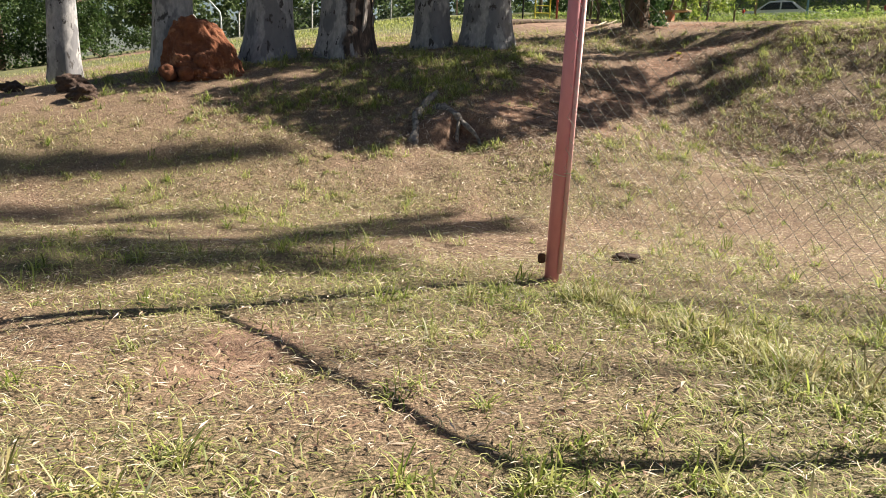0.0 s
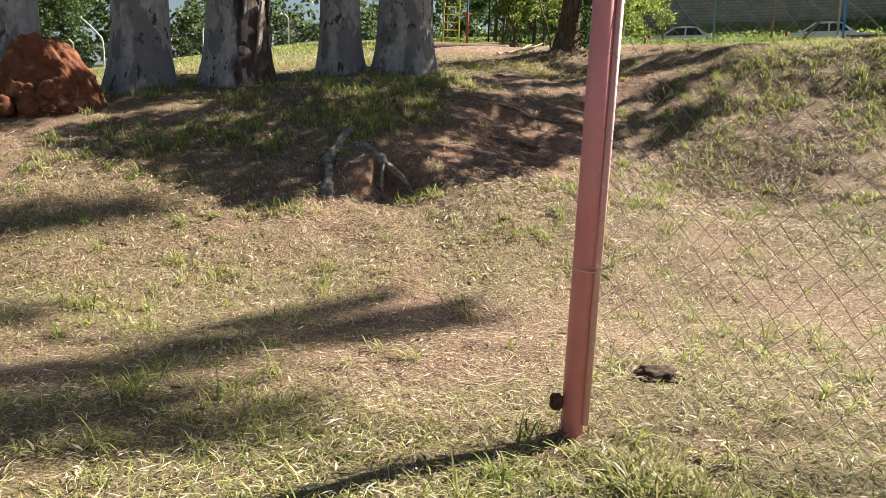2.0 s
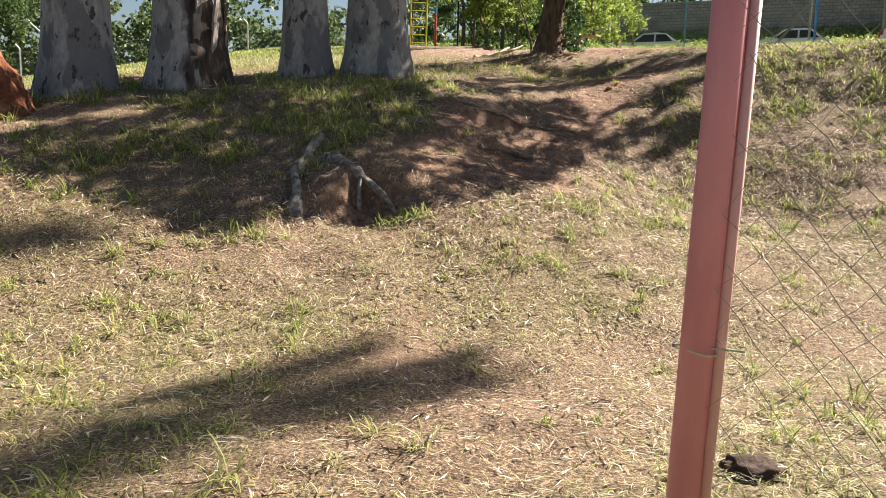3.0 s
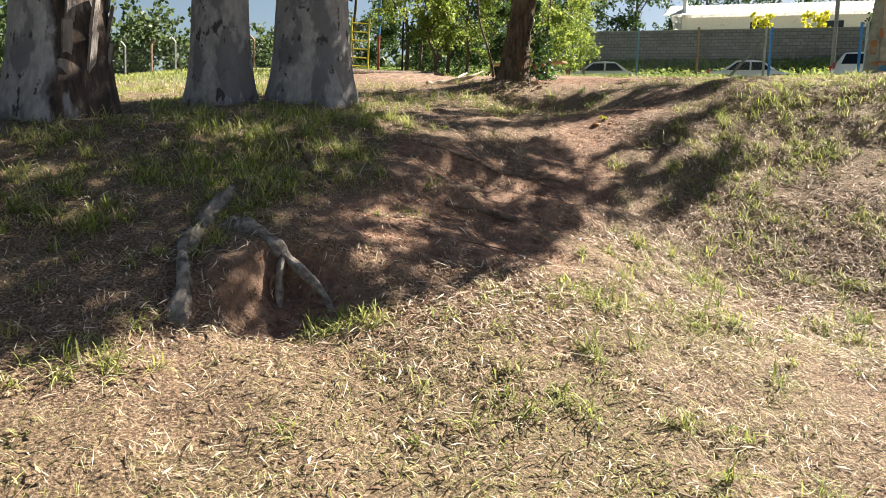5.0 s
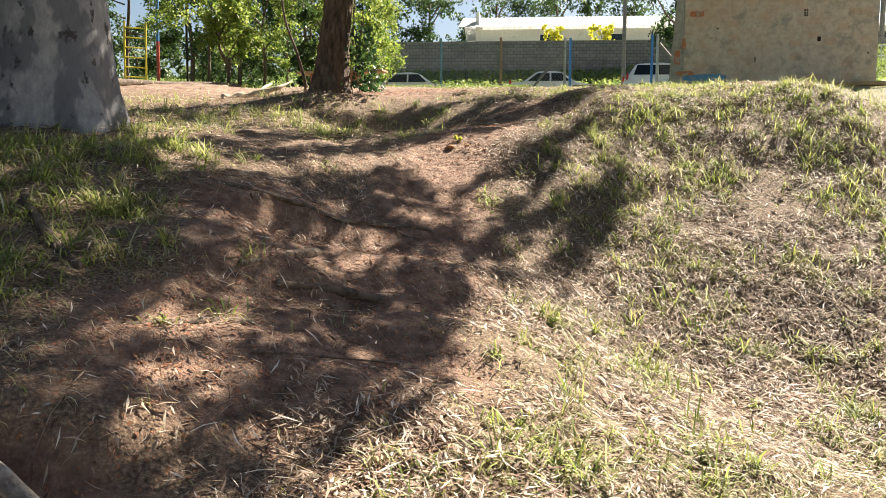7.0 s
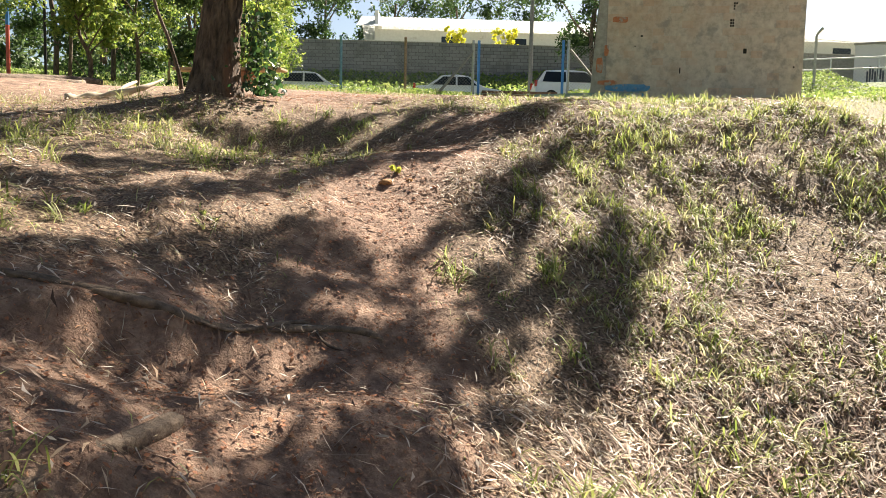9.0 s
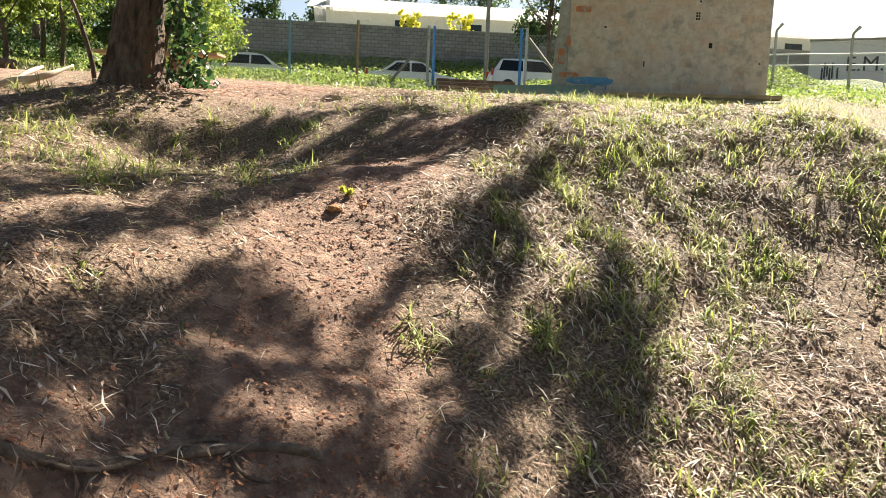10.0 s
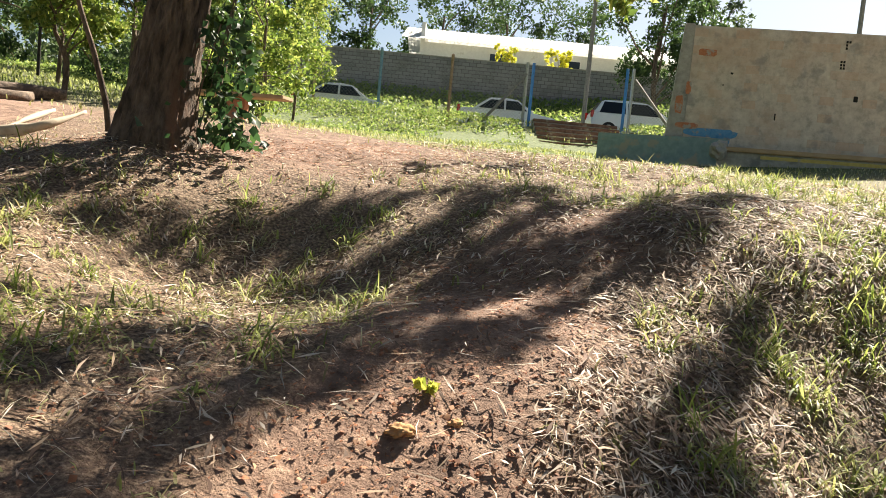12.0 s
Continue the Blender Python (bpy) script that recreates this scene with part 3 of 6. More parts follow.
# ---- broad brown-barked tree at the top of the bank ----
def shade_tree():
    x, y = 4.18, 19.25
    z0 = gz(x, y)
    t = thing("shade_tree", "leaning broadleaf tree with furrowed brown bark and creeper", "tree", (x, y, z0))
    bm = bmesh.new()
    pts = smooth_pts([(-0.03, 0, -0.4), (0, 0, 0.1), (0.10, 0.03, 0.9), (0.20, 0.05, 2.0), (0.45, 0.05, 3.2), (0.75, 0.0, 4.6)], 14)
    sides, rings = 90, []
    for p in pts:
        base = 0.215 * (1 + 0.38 * math.exp(-max(p.z, 0) / 0.22)) * (1 - 0.09 * max(p.z, 0))
        ring = []
        for k in range(sides):
            a = 2 * math.pi * k / sides
            c, s_ = math.cos(a), math.sin(a)
            furrow = abs(noise.noise((c * 7.5 + p.z * 0.25, s_ * 7.5, p.z * 3.6))) - 0.22
            q = base * (1 + 0.10 * noise.noise((c * 1.2, s_ * 1.2, p.z * 0.8))) + 0.055 * furrow + 0.016 * noise.noise((c * 16, s_ * 16, p.z * 9))
            ring.append(bm.verts.new((p.x + q * c, p.y + q * s_, p.z)))
        rings.append(ring)
    for a, b in zip(rings, rings[1:]):
        for k in range(sides):
            bm.faces.new((a[k], a[(k + 1) % sides], b[(k + 1) % sides], b[k]))
    part("trunk", bm, MAT_BROWN_BARK, t, smooth=True)
    forks = [(0.45, 0.05, 3.2), (0.6, 0.02, 3.9), (0.75, 0, 4.6)]
    # crown out of view, its leaves set out to cast the shade wanted on the bank
    P = shade_leaves(bank_shade, (-6, 8, 10.4, 19), 90000, 5.0, 6.6, 9) - np.array((x, y, z0))
    for k in range(22):
        bm = bmesh.new()
        limb(bm, forks[k % 3], tuple(P[k * (len(P) // 22)]), 0.035, 0.008, 9 + k)
        part("limb", bm, MAT_BROWN_BARK, t, smooth=True)
    leaf_cloud("crown", t, P, 0.14, DEEP_GREEN, slim=0.5, droop=0.3, seed=9)
    # hanging sprays under the crown
    for k, c in enumerate(((8.75, 19.7, 4.9), (8.35, 19.9, 5.05), (6.9, 20.8, 4.95))):
        leaf_cloud("hanging_spray", t, clump_points([(c[0] - x, c[1] - y, c[2] - z0)], [0.26], 170, 4 + k), 0.12, FRESH_GREEN, seed=3 + k, droop=0.9, label="yellow-green hanging leaf spray")
    # creeper and suckers on the trunk's foot
    r = np.random.default_rng(6)
    h = 0.85 * r.uniform(0.03, 1.0, 360) ** 1.5
    a = r.normal(-0.62, 0.40, 360)
    rad = 0.27 + r.uniform(0, 0.26, 360) + 0.16 * np.exp(-h / 0.4) * r.uniform(0, 1.8, 360)
    P = np.stack([0.10 * h + rad * np.cos(a), rad * np.sin(a), h], 1)
    leaf_cloud("creeper", t, P, 0.075, [(0.022, 0.05, 0.018), (0.032, 0.068, 0.022), (0.05, 0.095, 0.025)], seed=8, slim=0.75, droop=0.6, label="dark green creeper leaves")
    for k in range(4):
        bm = bmesh.new()
        a = -1.0 + k * 0.3
        tube(bm, smooth_pts([(0.27 * math.cos(a), 0.27 * math.sin(a), 0), (0.36 * math.cos(a), 0.36 * math.sin(a), 0.4), (0.36 * math.cos(a) + 0.1, 0.34 * math.sin(a), 0.8 + 0.1 * k)], 4), [0.005] * 9, 5)
        part("sucker", bm, MAT_BROWN_BARK, t)
    return t


shade_tree()
st = thing("sapling", "thin bare-stemmed sapling beside the brown tree", "tree", (3.93, 19.62, gz(3.93, 19.62)))
bm = tube(bmesh.new(), smooth_pts([(0.02, 0, -0.1), (0, 0.02, 0.2), (-0.10, 0.08, 0.6), (-0.22, 0.2, 1.05), (-0.30, 0.3, 1.9), (-0.5, 0.4, 2.8)], 4), [0.026 - 0.0008 * i for i in range(21)], 7, 0.1, 2)
part("stem", bm, MAT_BROWN_BARK, st, smooth=True)
leaf_cloud("leaves", st, clump_points([(-0.3, 0.3, 1.6), (-0.5, 0.4, 2.3), (-0.15, 0.2, 1.2), (-0.55, 0.5, 2.9)], [0.35, 0.5, 0.25, 0.5], 520, 5), 0.13, FRESH_GREEN, seed=12, slim=0.4)


# ---- termite mound ----
def termite_mound():
    x, y = -3.98, 13.52
    z0 = gz(x, y) - 0.06
    t = thing("termite_mound", "rust-red lumpy termite mound with crumbled foot", "termite mound", (x, y, z0))
    bm = bmesh.new()
    bmesh.ops.create_icosphere(bm, subdivisions=6, radius=1)
    for v in bm.verts:
        d = v.co.normalized()
        out = math.hypot(d.x, d.y)
        up = min(1.0, 1.22 * (1 - out ** 1.7)) if d.z > 0 else max(d.z, -0.15)
        p = Vector((d.x * 0.74 - 0.20 * max(up, 0), d.y * 0.52, up * 0.90))
        p += d * (0.09 * (0.35 - abs(noise.noise(d * 3.4 + Vector((5, 2, 9))))) + 0.11 * noise.noise(d * 2.2 + Vector((3, 1, 2))) + 0.045 * noise.noise(d * 5 + Vector((1, 7, 2))) + 0.04 * noise.noise(d * 11) + 0.018 * noise.noise(d * 25))
        p.z -= 0.12 * max(0, p.x - 0.05) + 0.05 * max(up, 0) * (1 if p.x < -0.38 else 0)
        v.co = p
    part("mound", bm, MAT_TERMITE, t, smooth=True)
    for k, (cx, cy, r) in enumerate(((-0.42, -0.52, 0.13), (-0.12, -0.55, 0.11), (0.14, -0.50, 0.07), (0.08, -0.40, 0.13), (0.30, -0.46, 0.08))):
        bm = bmesh.new()
        bmesh.ops.create_icosphere(bm, subdivisions=4, radius=r)
        for v in bm.verts:
            v.co = v.co * (1 + 0.35 * noise.noise(v.co * 9 + Vector((k, 2 * k, 0)))) + Vector((cx, cy, r * 0.45 + (0.2 if k == 3 else 0)))
        part("clod", bm, MAT_TERMITE, t, smooth=True)
    return t


termite_mound()


# ---- gate post, rail and wire mesh at the field's edge ----
MESH_TOP, RAIL_END = 2.14, 1.9      # the rail sags towards a leaning post


def field_gate():
    ax, ay, bx, by = 0.893, 6.06, 2.44, 3.83
    t = thing("field_gate", "faded pink steel pipe gateway with torn wire mesh", "gate", (ax, ay, gz(ax, ay)))
    dx, dy = bx - ax, by - ay
    ln = math.hypot(dx, dy)
    ux, uy = dx / ln, dy / ln
    for foot, head in (((0, 0, -0.3), (0.095, 0, MESH_TOP + 1.05)), ((2.52 - ax, 3.16 - ay, -0.3), (dx, dy, RAIL_END))):
        p = part("post", tube(bmesh.new(), [foot, head], [0.053 if foot[0] == 0 else 0.04] * 2, 28), MAT_PINK, t, smooth=True)
        p.data.polygons.foreach_set("use_smooth", [len(f.vertices) == 4 for f in p.data.polygons])
    part("side_pipe", tube(bmesh.new(), [(0.083 * ux + 0.012, 0.083 * uy + 0.03, 0.06), (0.083 * ux + 0.078, 0.083 * uy + 0.03, MESH_TOP)], [0.017] * 2, 14), MAT_PINK_PALE, t, "thin pale pink pipe", smooth=True)
    part("top_rail", tube(bmesh.new(), [(0.065, 0, MESH_TOP), (dx, dy, RAIL_END)], [0.03] * 2, 14), MAT_PINK, t, smooth=True)
    part("arm", tube(bmesh.new(), [(0.065, 0, MESH_TOP), (-0.13, -0.34, MESH_TOP + 0.8)], [0.028] * 2, 12), MAT_PINK, t, smooth=True)
    part("hinge", boxm(-0.10, -0.045, -0.03, 0.02, 0.13, 0.20, 0.008), MAT_RUST, t, "rusty hinge stub")
    bm = bmesh.new()
    ring = [(0.024 + 0.066 * math.cos(a), 0.066 * math.sin(a), 0.80 + 0.012 * math.sin(a * 1.5)) for a in np.linspace(-2.4, 2.3, 18)]
    tube(bm, ring + [(0.16 * ux + 0.02, 0.16 * uy, 0.82)], [0.0032] * 19, 5)
    part("tie_wire", bm, mottled("pale_wire", (0.45, 0.40, 0.33), (0.62, 0.55, 0.46), 30, 0.6), t, "pale twisted tie wire")
    # woven wire: two families of slanting, slightly wavy strands
    bm = bmesh.new()
    step = 0.12
    lo, hi = 0.10, MESH_TOP - 0.03
    n = int((ln + hi - lo) / step)
    for fam in (1, -1):
        for i in range(n):
            s0 = i * step - ((hi - lo) if fam > 0 else 0)
            pts = []
            for k in range(28):
                f = k / 27
                z = lo + (hi - lo) * f
                s = s0 + fam * (z - lo) + 0.012 * math.sin(z * 2 * math.pi / step * 0.5 + i)
                if 0.06 < s < ln - 0.03 and z < hi - 0.5 * s / ln and not (s < 0.45 and 0.25 < z < 0.9 and i % 3 == 0):
                    off = 0.03 * math.sin(s * 2.3) * math.sin(z * 2.0) + 0.004 * fam
                    pts.append((ux * s - uy * off, uy * s + ux * off, z))
            if len(pts) > 2:
                tube(bm, pts, [0.0015 if fam < 0 else 0.001] * len(pts), 3, caps=False)
    part("wire_mesh", bm, MAT_WIRE, t, "thin grey diamond wire mesh")
    return t


field_gate()


# ---- roots and fallen wood ----
def rooty(name, label, category, pts, r0, r1, seed, mat=MAT_ROOT, wob=0.25, lift=0.0, sides=12):
    """A gnarled tube that follows the ground."""
    sink = 0.55 * r0 if name == 'tree_root' else 0.0
    P = [(x, y, (gz(x, y) if z is None else z) + lift - sink) for x, y, z in pts]
    S = smooth_pts(P, 6)
    o = S[0].copy()
    bm = tube(bmesh.new(), [p - o for p in S], [(r0 + (r1 - r0) * i / (len(S) - 1)) * (1 + 0.55 * noise.noise((i * 0.37, seed, 0.5))) for i in range(len(S))], sides, wob, seed)
    ob = solo(name, bm, mat, label, category, o, smooth=True)
    return ob


rooty("tree_root", "gnarled grey root creeping down the bank", "root", [(-0.10, 12.95, -0.16 + gz(-0.1, 12.95)), (-0.20, 12.60, -0.05 + gz(-0.2, 12.6)), (-0.28, 12.32, None), (-0.38, 12.0, None), (-0.44, 11.6, None), (-0.40, 11.25, None), (-0.42, 11.02, None), (-0.40, 10.90, 0.66)], 0.068, 0.062, 3, MAT_PALE_ROOT, wob=0.9, lift=0.035, sides=18)
rooty("tree_root", "forked grey root jutting over the eroded scarp", "root", [(-0.16, 12.1, None), (-0.02, 11.85, 1.14), (0.15, 11.63, 1.03), (0.29, 11.46, 0.91), (0.42, 11.32, 0.79), (0.50, 11.22, 0.64)], 0.06, 0.022, 5, MAT_PALE_ROOT, wob=0.6, sides=14)
rooty("tree_root", "short vertical root stub under the fork", "root", [(0.19, 11.58, 0.99), (0.16, 11.44, 0.82), (0.17, 11.34, 0.58)], 0.03, 0.022, 6, MAT_PALE_ROOT, wob=0.5)
rooty("tree_root", "dark root poking out of the grass", "root", [(0.40, 13.75, None), (0.46, 13.42, None), (0.56, 13.1, None), (0.62, 12.85, None)], 0.034, 0.022, 7, wob=0.5, lift=0.025)
for k, (off, r0, z_) in enumerate(((0.0, 0.021, 0.012), (0.03, 0.010, 0.014))):
    rooty("tree_root", "thin twisted root along the path's edge", "root", [(1.35 + k * 0.1, 14.25 + off, None), (1.7, 14.17 - off, None), (2.08, 14.09 + off, None), (2.4, 14.08 - off, None), (2.8, 14.14 + off, None), (3.05 - 0.2 * k, 14.05 - off, None), (3.25 - 0.2 * k, 13.98 - off, 1.30)], r0, r0 * 0.8, 8 + 3 * k, wob=0.5, lift=z_)
rooty("tree_root", "broken root stub beside the footpath", "root", [(1.42, 13.0, None), (1.75, 13.2, None), (2.0, 13.42, None)], 0.022, 0.036, 9, wob=0.5, lift=0.012)
rooty("tree_root", "thin buried root across the red soil", "root", [(1.6, 12.95, None), (1.93, 12.96, None), (2.22, 12.88, None)], 0.022, 0.03, 10, lift=0.005)
rooty("tree_root", "smooth worn root lying in red soil", "root", [(0.75, 12.35, None), (1.05, 12.42, None), (1.35, 12.45, None)], 0.02, 0.028, 11)
rooty("stick", "thin dead stick lying on the path", "stick", [(1.25, 12.1, None), (1.6, 12.12, None), (2.0, 12.18, None)], 0.008, 0.006, 12, lift=0.012)
rooty("stick", "crooked dead branch lying on dry grass", "stick", [(5.69, 12.66, None), (5.53, 12.31, None), (5.23, 11.99, None)], 0.018, 0.012, 13, lift=0.02)
rooty("stick", "long thin dead branch on dry grass", "stick", [(5.0, 12.45, None), (5.1, 12.1, None), (5.15, 11.7, None)], 0.012, 0.008, 14, lift=0.02)
MAT_PALE = mottled("peeled_wood", (0.34, 0.27, 0.19), (0.54, 0.45, 0.33), 12, 0.8, 0, (0.35, 0.25, 0.16), 4, 0.62, 0.4, 0.01)
rooty("log", "pale peeled log lying beside the tree", "log", [(2.85, 19.9, 2.80), (3.1, 19.88, 2.84), (3.35, 19.80, 2.91), (3.58, 19.76, 2.99), (3.84, 19.95, 3.11)], 0.085, 0.012, 15, MAT_PALE, 0.15)
rooty("log", "thin pale branch leaning on the log", "log", [(3.3, 19.86, 2.90), (3.45, 20.1, 3.0), (3.7, 20.5, 3.12)], 0.03, 0.012, 16, MAT_PALE, 0.1)
rooty("log", "long grey felled trunk lying on the ground", "log", [(0.9, 22.9, None), (2.2, 23.6, None), (3.9, 24.3, None)], 0.10, 0.08, 17, MAT_ROOT, 0.2, 0.06)
rooty("log", "dark felled trunk lying across bare earth", "log", [(1.6, 25.0, None), (3.0, 25.3, None), (4.4, 25.4, None)], 0.11, 0.09, 18, MAT_ROOT, 0.2, 0.07)


def lump(name, label, category, x, y, r, mat, seed, sz=0.5):
    bm = bmesh.new()
    bmesh.ops.create_icosphere(bm, subdivisions=4, radius=1)
    for v in bm.verts:
        d = v.co.normalized()
        v.co = Vector((d.x * r, d.y * r * 0.8, d.z * r * sz)) * (1 + 0.45 * noise.noise(d * 2.1 + Vector((seed, 0, 0))) + 0.22 * noise.noise(d * 6 + Vector((0, seed, 0))))
    return solo(name, bm, mat, label, category, (x, y, gz(x, y) + r * sz * 0.45), smooth=True)


MAT_DARK_EARTH = mottled("dark_earth", (0.03, 0.018, 0.013), (0.10, 0.06, 0.045), 25, 1.0, 0, None, 3, 0.6, 1.0, 0.03)
MAT_CLAY = mottled("yellow_clay", (0.30, 0.15, 0.06), (0.50, 0.28, 0.12), 25, 1.0)
lump("earth_clod", "dark crumbly clod of earth on dry grass", "clod", 1.64, 6.88, 0.125, MAT_DARK_EARTH, 2, 0.35)
lump("stump", "small dark rotten stump at the bank's edge", "stump", -5.75, 12.6, 0.22, MAT_DARK_EARTH, 4, 0.7)
lump("stump", "small dark rotten stump beside dry grass", "stump", -5.35, 12.1, 0.20, MAT_DARK_EARTH, 6, 0.7)
lump("stump", "low dark stump under the slender gum tree", "stump", -7.0, 13.2, 0.18, MAT_DARK_EARTH, 8, 0.6)
lump("earth_clod", "split yellow-brown clod of clay on the path", "clod", 4.13, 15.66, 0.045, MAT_CLAY, 9, 0.4)
lump("earth_clod", "small pale clod of clay on the path", "clod", 4.3, 15.63, 0.025, MAT_CLAY, 11, 0.5)

# ---- the upper field: concrete wall, low walls, steps, fences ----
MAT_BRICKWALL, n_, l_, b_ = material("smeared_render", 0.95)
def placed_noise(scale, detail, rough):
    """Noise fixed to the place, so that it runs on from brick to brick."""
    n = n_.new("ShaderNodeTexNoise")
    n.inputs["Scale"].default_value, n.inputs["Detail"].default_value, n.inputs["Roughness"].default_value = scale, detail, rough
    l_.new(n_.new("ShaderNodeNewGeometry").outputs["Position"], n.inputs["Vector"])
    return n.outputs["Fac"]


fine = placed_noise(5, 9, 0.68)
big = placed_noise(0.9, 4, 0.6)
grain = placed_noise(40, 4, 0.6)
col = ramp(n_, l_, fine, ((0.28, (0.36, 0.31, 0.25)), (0.5, (0.56, 0.48, 0.39)), (0.75, (0.70, 0.62, 0.51))))
col = mixc(n_, l_, ramp(n_, l_, big, ((0.50, (0, 0, 0)), (0.70, (0.6, 0.6, 0.6)))), col, (0.48, 0.30, 0.19))
own = n_.new("ShaderNodeObjectInfo")
col = mixc(n_, l_, ramp(n_, l_, own.outputs["Random"], ((0.55, (0, 0, 0)), (1.0, (0.55, 0.55, 0.55)))), col, (0.56, 0.36, 0.24))
col = mixc(n_, l_, ramp(n_, l_, placed_noise(1.9, 4, 0.6), ((0.56, (0, 0, 0)), (0.66, (0.55, 0.55, 0.55)))), col, (0.22, 0.21, 0.20))
l_.new(col, b_.inputs["Base Color"])
bump(n_, l_, b_, grain, 0.6, 0.01)
MAT_CONCRETE = mottled("old_concrete", (0.25, 0.23, 0.20), (0.42, 0.39, 0.34), 9, 0.9, 0, (0.20, 0.19, 0.17), 2.0, 0.6, 0.5, 0.01)
MAT_TEAL = mottled("worn_teal_paint", (0.14, 0.21, 0.22), (0.25, 0.33, 0.33), 7, 0.85, 0, (0.30, 0.28, 0.24), 2.4, 0.57, 0.4, 0.01)
MAT_BLUE = mottled("blue_paint", (0.03, 0.15, 0.42), (0.06, 0.24, 0.56), 9, 0.6, 0, (0.20, 0.24, 0.30), 4, 0.64, 0.2, 0.004)
MAT_SPRAY = mottled("blue_spray_paint", (0.06, 0.22, 0.42), (0.16, 0.34, 0.50), 14, 0.9, 0, (0.36, 0.32, 0.27), 5, 0.58, 0.3, 0.005)
MAT_ORANGE = mottled("orange_red_paint", (0.38, 0.12, 0.05), (0.52, 0.22, 0.11), 14, 0.9, 0, (0.36, 0.32, 0.27), 6, 0.55, 0.3, 0.005)
MAT_YELLOW = mottled("faded_yellow_paint", (0.46, 0.34, 0.08), (0.60, 0.47, 0.16), 12, 0.9, 0, (0.36, 0.32, 0.27), 5, 0.62)
MAT_DARK = mottled("black_parts_and_hollow_shade", (0.012, 0.010, 0.009), (0.03, 0.026, 0.022), 20, 1.0)
MAT_STEP = mottled("red_brown_step_edge", (0.10, 0.05, 0.03), (0.21, 0.12, 0.08), 9, 0.9, 0, (0.30, 0.26, 0.20), 3, 0.62, 0.4, 0.01)
MAT_WHITE = mottled("white_wall_paint", (0.70, 0.68, 0.62), (0.82, 0.80, 0.74), 5, 0.85, 0, (0.60, 0.56, 0.48), 1.3, 0.66, 0.2, 0.004)
MAT_ROOF = mottled("white_fibre_cement_roof", (0.72, 0.71, 0.68), (0.86, 0.85, 0.82), 6, 0.7)
MAT_POST = mottled("fence_post_concrete", (0.30, 0.30, 0.29), (0.48, 0.47, 0.44), 14, 0.9)
MAT_BLUEGREY = mottled("blue_grey_post_paint", (0.10, 0.20, 0.30), (0.22, 0.34, 0.44), 14, 0.8)
MAT_RUSTPOST = mottled("rust_stained_post", (0.22, 0.13, 0.08), (0.38, 0.27, 0.19), 14, 0.9)
MAT_RED = mottled("red_paint", (0.45, 0.05, 0.03), (0.58, 0.10, 0.06), 9, 0.5)
MAT_SUNYELLOW = mottled("yellow_paint", (0.55, 0.42, 0.03), (0.70, 0.55, 0.06), 9, 0.5)
MAT_PLANK = mottled("weathered_plank", (0.30, 0.20, 0.11), (0.50, 0.36, 0.21), 9, 0.85, 0, (0.22, 0.14, 0.08), 3, 0.6, 0.5, 0.01, (0.3, 1, 1))
MAT_CLAYBRICK = mottled("orange_clay_brick", (0.36, 0.14, 0.07), (0.55, 0.26, 0.14), 12, 0.9)
MAT_GREYTEXT = mottled("dark_grey_lettering", (0.03, 0.04, 0.06), (0.07, 0.08, 0.10), 12, 0.8)
MAT_DARKPOLE = mottled("weathered_pole", (0.16, 0.15, 0.14), (0.27, 0.25, 0.23), 9, 0.9)
MAT_STEEL = mottled("pale_painted_pipe", (0.55, 0.58, 0.60), (0.72, 0.74, 0.75), 20, 0.5)


